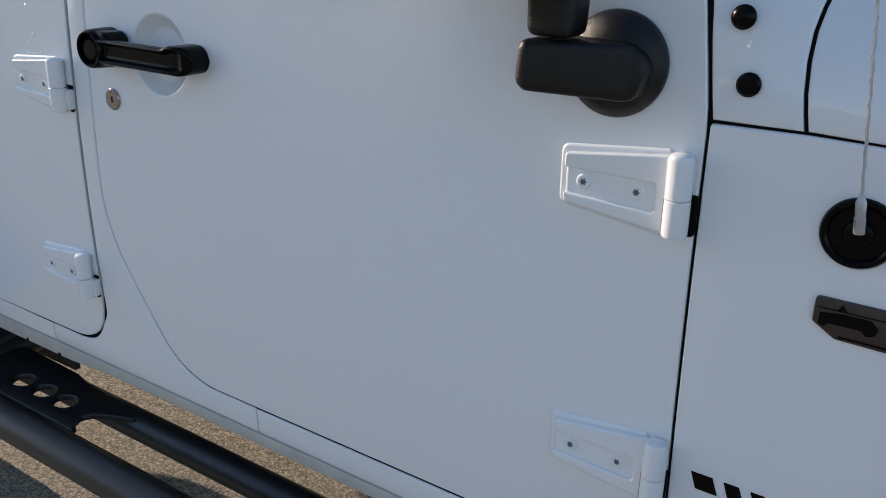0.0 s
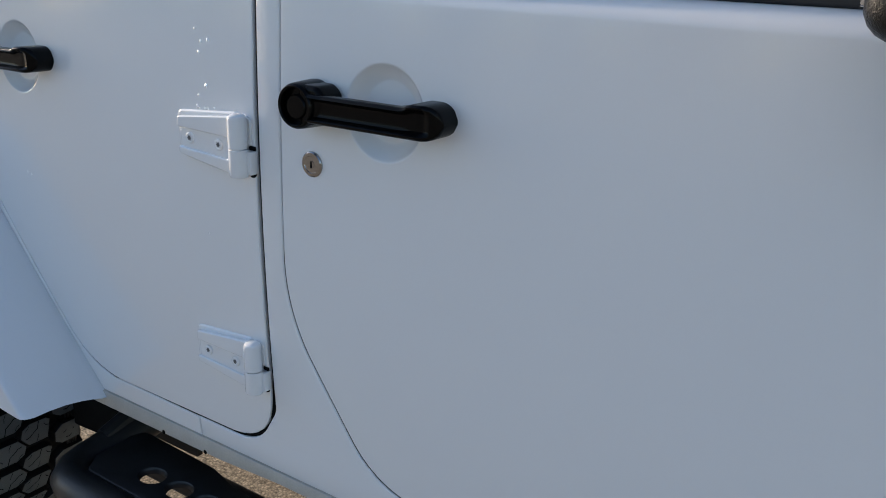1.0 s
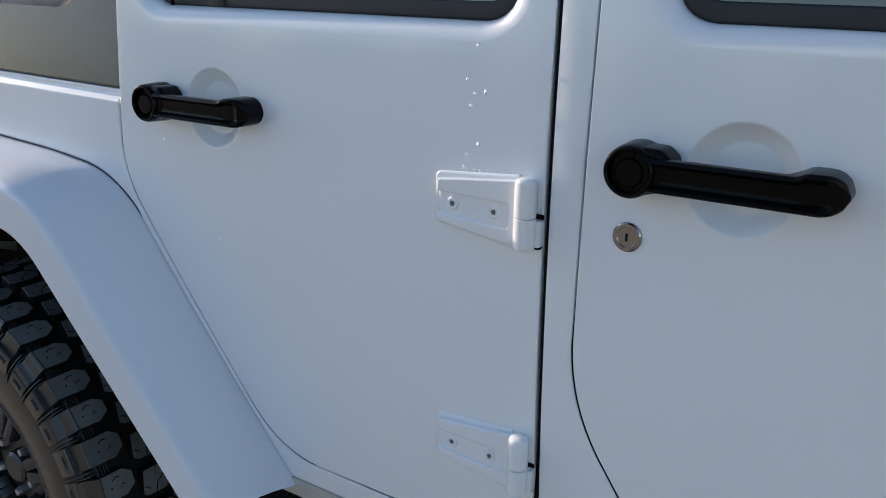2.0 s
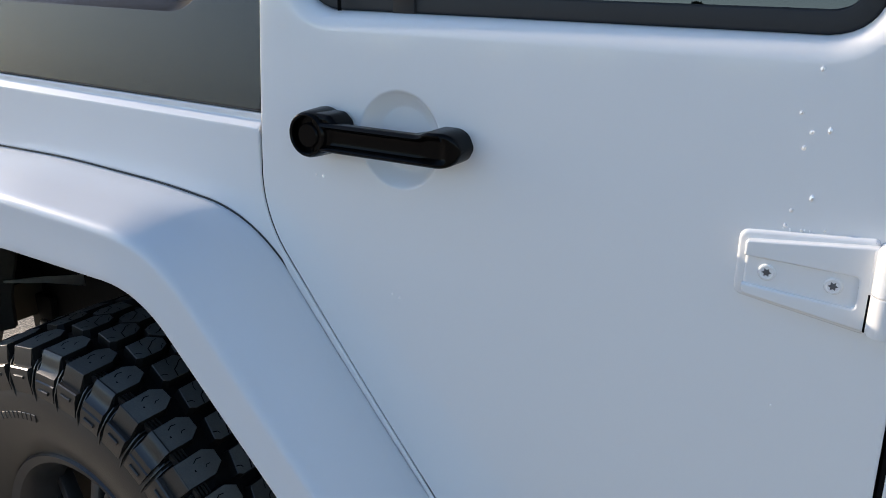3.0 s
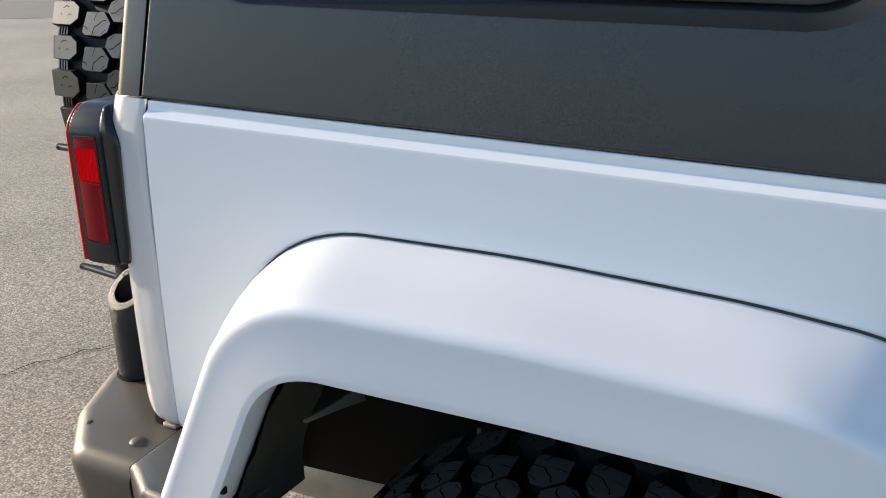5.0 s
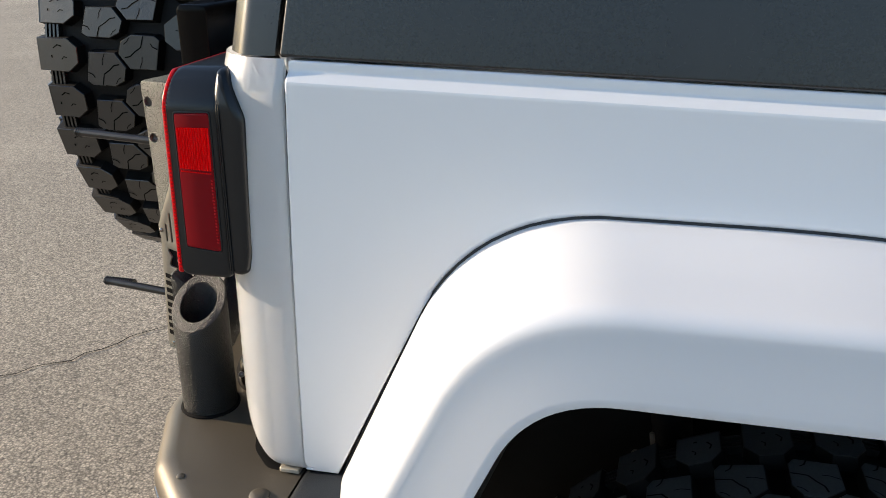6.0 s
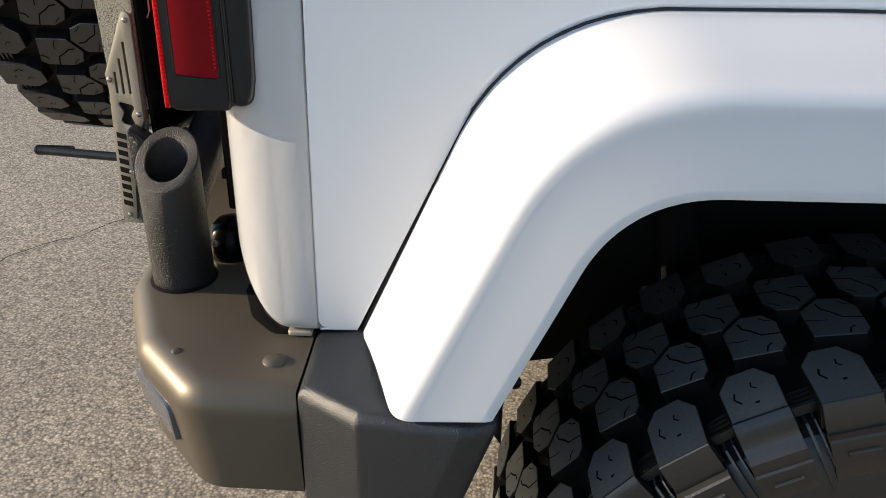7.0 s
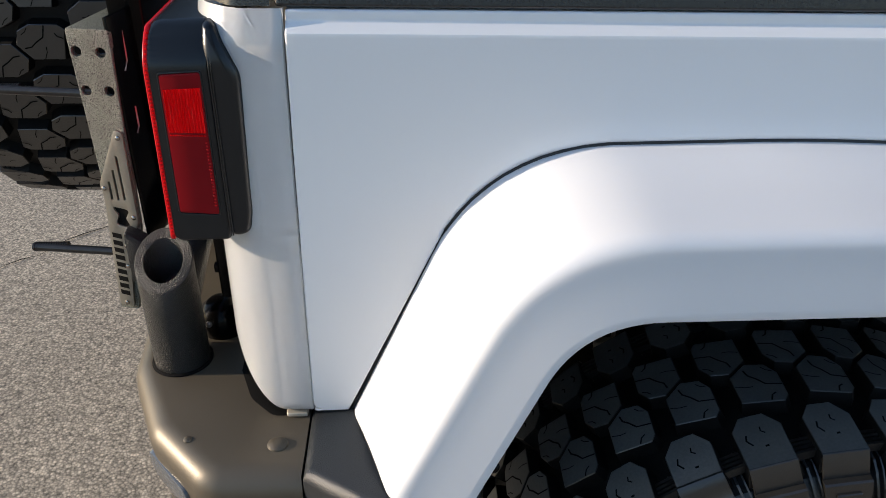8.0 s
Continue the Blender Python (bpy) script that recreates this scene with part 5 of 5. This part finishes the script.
        for k in range(14):
            join(bm, tube([(x0 + 0.002 + k * 0.0034, 0.2228, z + 0.002), (x0 + 0.0036 + k * 0.0034, 0.2226, z + 0.002)], 0.0068, 12))
        part("threaded_rod", bm, THREAD, carrier, "black threaded rod")
    # arm, gusset and hinge parts behind
    bm = tube([(-1.350, 0.16, 0.83), (-1.335, 0.24, 0.90), (-1.33, 0.42, 0.96), (-1.36, 0.81, 1.0)], 0.026, 16)
    part("carrier_arm", bm, WRINKLE_DARK, carrier, "black carrier arm")
    bm = prism(rounded([(-1.40, 1.28, 0.01), (-1.40, 0.95, 0.01), (-1.36, 0.93, 0.01), (-1.355, 1.28, 0.01)]), 0.235, 0.60, 0.004)
    part("carrier_box", bm, BLACK, carrier, "black carrier upright behind the plate")
    bm = lathe([(0.0, 0.0), (0.10, 0.0), (0.10, 0.14), (0.0, 0.14)], 24)
    part("wheel_mount", moved(bm, Matrix.Translation((-1.47, 0.81, 1.165)) @ Matrix.Rotation(radians(90), 4, "Y")), STEPCOAT, carrier, "black wheel mount")
    bm = box((0.016, 0.030, 0.20), 0.004)
    join(bm, box((0.006, 0.010, 0.012), 0.001), Matrix.Translation((-0.010, -0.006, -0.055)))
    part("latch_bar", moved(bm, pose(-1.284, 0.160, 0.930)), BLACK, carrier, "black latch bar")
    bm = lathe([(0.0, 0.0), (0.030, 0.0), (0.033, 0.008), (0.033, 0.026), (0.027, 0.042), (0.016, 0.052), (0.0, 0.055)], 24)
    join(bm, box((0.06, 0.05, 0.02), 0.004), Matrix.Translation((0.022, 0.012, 0.012)))
    part("rubber_stop", moved(bm, Matrix.Translation((-1.312, 0.206, 0.737))), BLACK, carrier, "black rubber stop")
    bm = lathe([(0.0045, 0.0), (0.0045, 0.003), (0.0025, 0.005), (0.0, 0.005)], 10)
    part("stop_screw", moved(bm, Matrix.Translation((-1.324, 0.174, 0.768)) @ AXIS_Y), STEEL, carrier, "small steel screw")
    bm = tube([(-1.30, 0.20, 0.955), (-1.255, 0.16, 0.955)], 0.007, 10)
    part("latch_pin", bm, STEEL, carrier, "steel latch pin")


build_carrier()


# ---- side step ----
def build_step():
    step = part("side_step", tube([(0.17, 0.30, 0.45), (0.155, 0.16, 0.42), (0.150, 0.06, 0.40), (0.151, 0.01, 0.393), (0.160, -0.028, 0.392), (0.182, -0.054, 0.392), (0.215, -0.066, 0.392), (0.27, -0.068, 0.392), (2.3, -0.068, 0.392)], 0.040, 24), STEPCOAT, suv, "satin black tubular side step", angle=60)
    bm = tube([(0.17, 0.088, 0.390), (0.60, 0.088, 0.390), (2.3, 0.088, 0.390)], 0.033, 20)
    part("inner_tube", bm, STEPCOAT, step, "black inner tube")
    holes = []
    for x in (0.343, 0.422, 0.498):
        holes.append(([Vector((x + 0.029 * math.cos(a), 0.022 + 0.023 * math.sin(a))) for a in [2 * math.pi * k / 28 for k in range(28)]], 0.004, 0.010))
    outline = rounded([(0.19, 0.12, 0.02), (0.19, 0.0, 0.02), (0.22, -0.040, 0.02), (0.612, -0.040, 0.003), (0.606, -0.026, 0.006), (0.588, -0.016, 0.010), (0.580, 0.004, 0.014), (0.592, 0.024, 0.014), (0.628, 0.044, 0.012), (0.680, 0.066, 0.004), (0.60, 0.084, 0.03), (0.50, 0.092, 0.03), (0.42, 0.112, 0.02)], 5)
    bm = panel(outline, thick=0.012, bev=0.004, holes=holes)
    for v in bm.verts:
        x, y, z = v.co
        v.co = (x, z, 0.4235 - y - 0.012 * max(0.0, x - 0.60))
    part("step_plate", bm, STEPCOAT, step, "black step plate with round holes")
    bm = prism(rounded([(-0.02, 0.50), (-0.02, 0.33, 0.02), (0.253, 0.333, 0.004), (0.253, 0.42)], 4), 0.205, 0.22, 0.003)
    part("step_mount", bm, STEPCOAT, step, "black step mounting plate")
    for x in (0.15, 1.9):
        bm = tube([(x, 0.05, 0.425), (x, 0.34, 0.52)], 0.022, 10)
        part("step_bracket", bm, STEPCOAT, step, "black step bracket")


build_step()


# ---- cabin ----
def build_cabin():
    for x in (-0.35, 0.55):
        seat = part("seat", moved(box((0.50, 1.2, 0.16), 0.05, 3), Matrix.Translation((x + 0.28, 0.81, 0.98))), INTERIOR, suv, "dark cloth seat")
        part("seat_back", moved(box((0.14, 1.2, 0.60), 0.05, 3), pose(x - 0.02, 0.81, 1.28, 0, -12, 0)), INTERIOR, seat)
        for y in (0.50, 1.1):
            part("headrest", moved(box((0.10, 0.26, 0.18), 0.04, 3), pose(x - 0.09, y, 1.66, 0, -8, 0)), INTERIOR, seat)
    part("dashboard", moved(box((0.35, 1.5, 0.30), 0.06, 3), Matrix.Translation((1.6, 0.81, 1.18))), INTERIOR, suv, "dark dashboard")
    part("bonnet", moved(box((0.95, 1.30, 0.12), 0.05, 3), Matrix.Translation((2.35, 0.81, 1.30))), WHITE, suv, "white bonnet")


build_cabin()


# ---- droplets on the doors, their sun glint painted bright ----
def build_droplets():
    rng = random.Random(11)
    bm = bmesh.new()
    # single splashes, and small runs of them
    spots = [(-0.033, 1.157, 0.0024), (0.095, 1.003, 0.0024), (0.083, 1.006, 0.0016), (-0.046, 1.158, 0.0016), (-0.060, 1.187, 0.0014), (1.827, 1.320, 0.0022), (1.829, 1.324, 0.0016), (0.586, 0.985, 0.0014)]
    spots += [(x, z, 0.0028) for x, z in ((0.574, 1.302), (0.586, 1.284), (0.602, 1.287), (0.581, 1.268), (0.595, 1.219), (0.587, 1.345), (0.578, 1.204))]
    for x0, x1, z0, count in ((0.572, 0.612, 1.184, 14),):
        spots += [(rng.uniform(x0, x1), z0 + rng.uniform(-0.003, 0.004), rng.uniform(0.0009, 0.0019)) for _ in range(count)]
    for x, z, r in spots:
        r *= 0.85
        m = Matrix.Translation((x, bow(x, z) - 0.0002, z)) @ Matrix.Diagonal((r, r * 0.9, r * rng.uniform(1.0, 1.7), 1))
        bmesh.ops.create_icosphere(bm, subdivisions=1, radius=1, matrix=m)
    ob = part("droplet_spray", bm, SPECK, suv, "droplets on the doors, bright with painted sun glint")
    tagged(ob, kind="stuff")


build_droplets()


# ---- trees across the lot, behind the walker ----
def tree(seed, height):
    rng = random.Random(seed)
    t = thing("tree", "leafy green tree at the far side of the lot", "tree", "trees along the lot")
    bm = bmesh.new()
    join(bm, tube([(0, 0, 0), (0.1, 0, height * 0.3), (0.0, 0.1, height * 0.75)], 0.16, 8))
    for k in range(7):
        a, z = rng.uniform(0, 6.28), height * rng.uniform(0.3, 0.6)
        join(bm, tube([(0.05, 0, z), (math.cos(a) * height * 0.2, math.sin(a) * height * 0.2, z + height * 0.2)], 0.06, 6))
    part("trunk", bm, BARK, t)
    verts, faces = [], []
    for k in range(1500):
        a, u = rng.uniform(0, 6.28), rng.random()
        z = height * (0.03 + 0.97 * u)
        r = height * 0.40 * math.sin(math.pi * (0.12 + 0.86 * u)) * math.sqrt(rng.random()) * rng.uniform(0.75, 1.15)
        c = Vector((r * math.cos(a), r * math.sin(a), z))
        s = rng.uniform(0.18, 0.46)
        d1 = Vector((rng.uniform(-1, 1), rng.uniform(-1, 1), rng.uniform(-1, 1))).normalized() * s
        d2 = d1.orthogonal().normalized() * s * 0.7
        i = len(verts)
        verts += [c - d1, c + d2, c + d1, c - d2]
        faces.append((i, i + 1, i + 2, i + 3))
    mesh = bpy.data.meshes.new("crown")
    mesh.from_pydata(verts, [], faces)
    mesh.materials.append(LEAF)
    ob = new("crown", mesh)
    ob.parent = t
    return t


kinds = [tree(21, 7.0), tree(22, 8.5), tree(23, 6.0)]
rng = random.Random(5)
for k in range(36):
    m = pose(-140 + k * 5.6 + rng.uniform(-1.5, 1.5), -62 + rng.uniform(-5, 5), GROUND, 0, 0, rng.uniform(0, 360))
    if k < 3:
        kinds[k].matrix_basis = m
    else:
        copy_thing(kinds[k % 3], m)
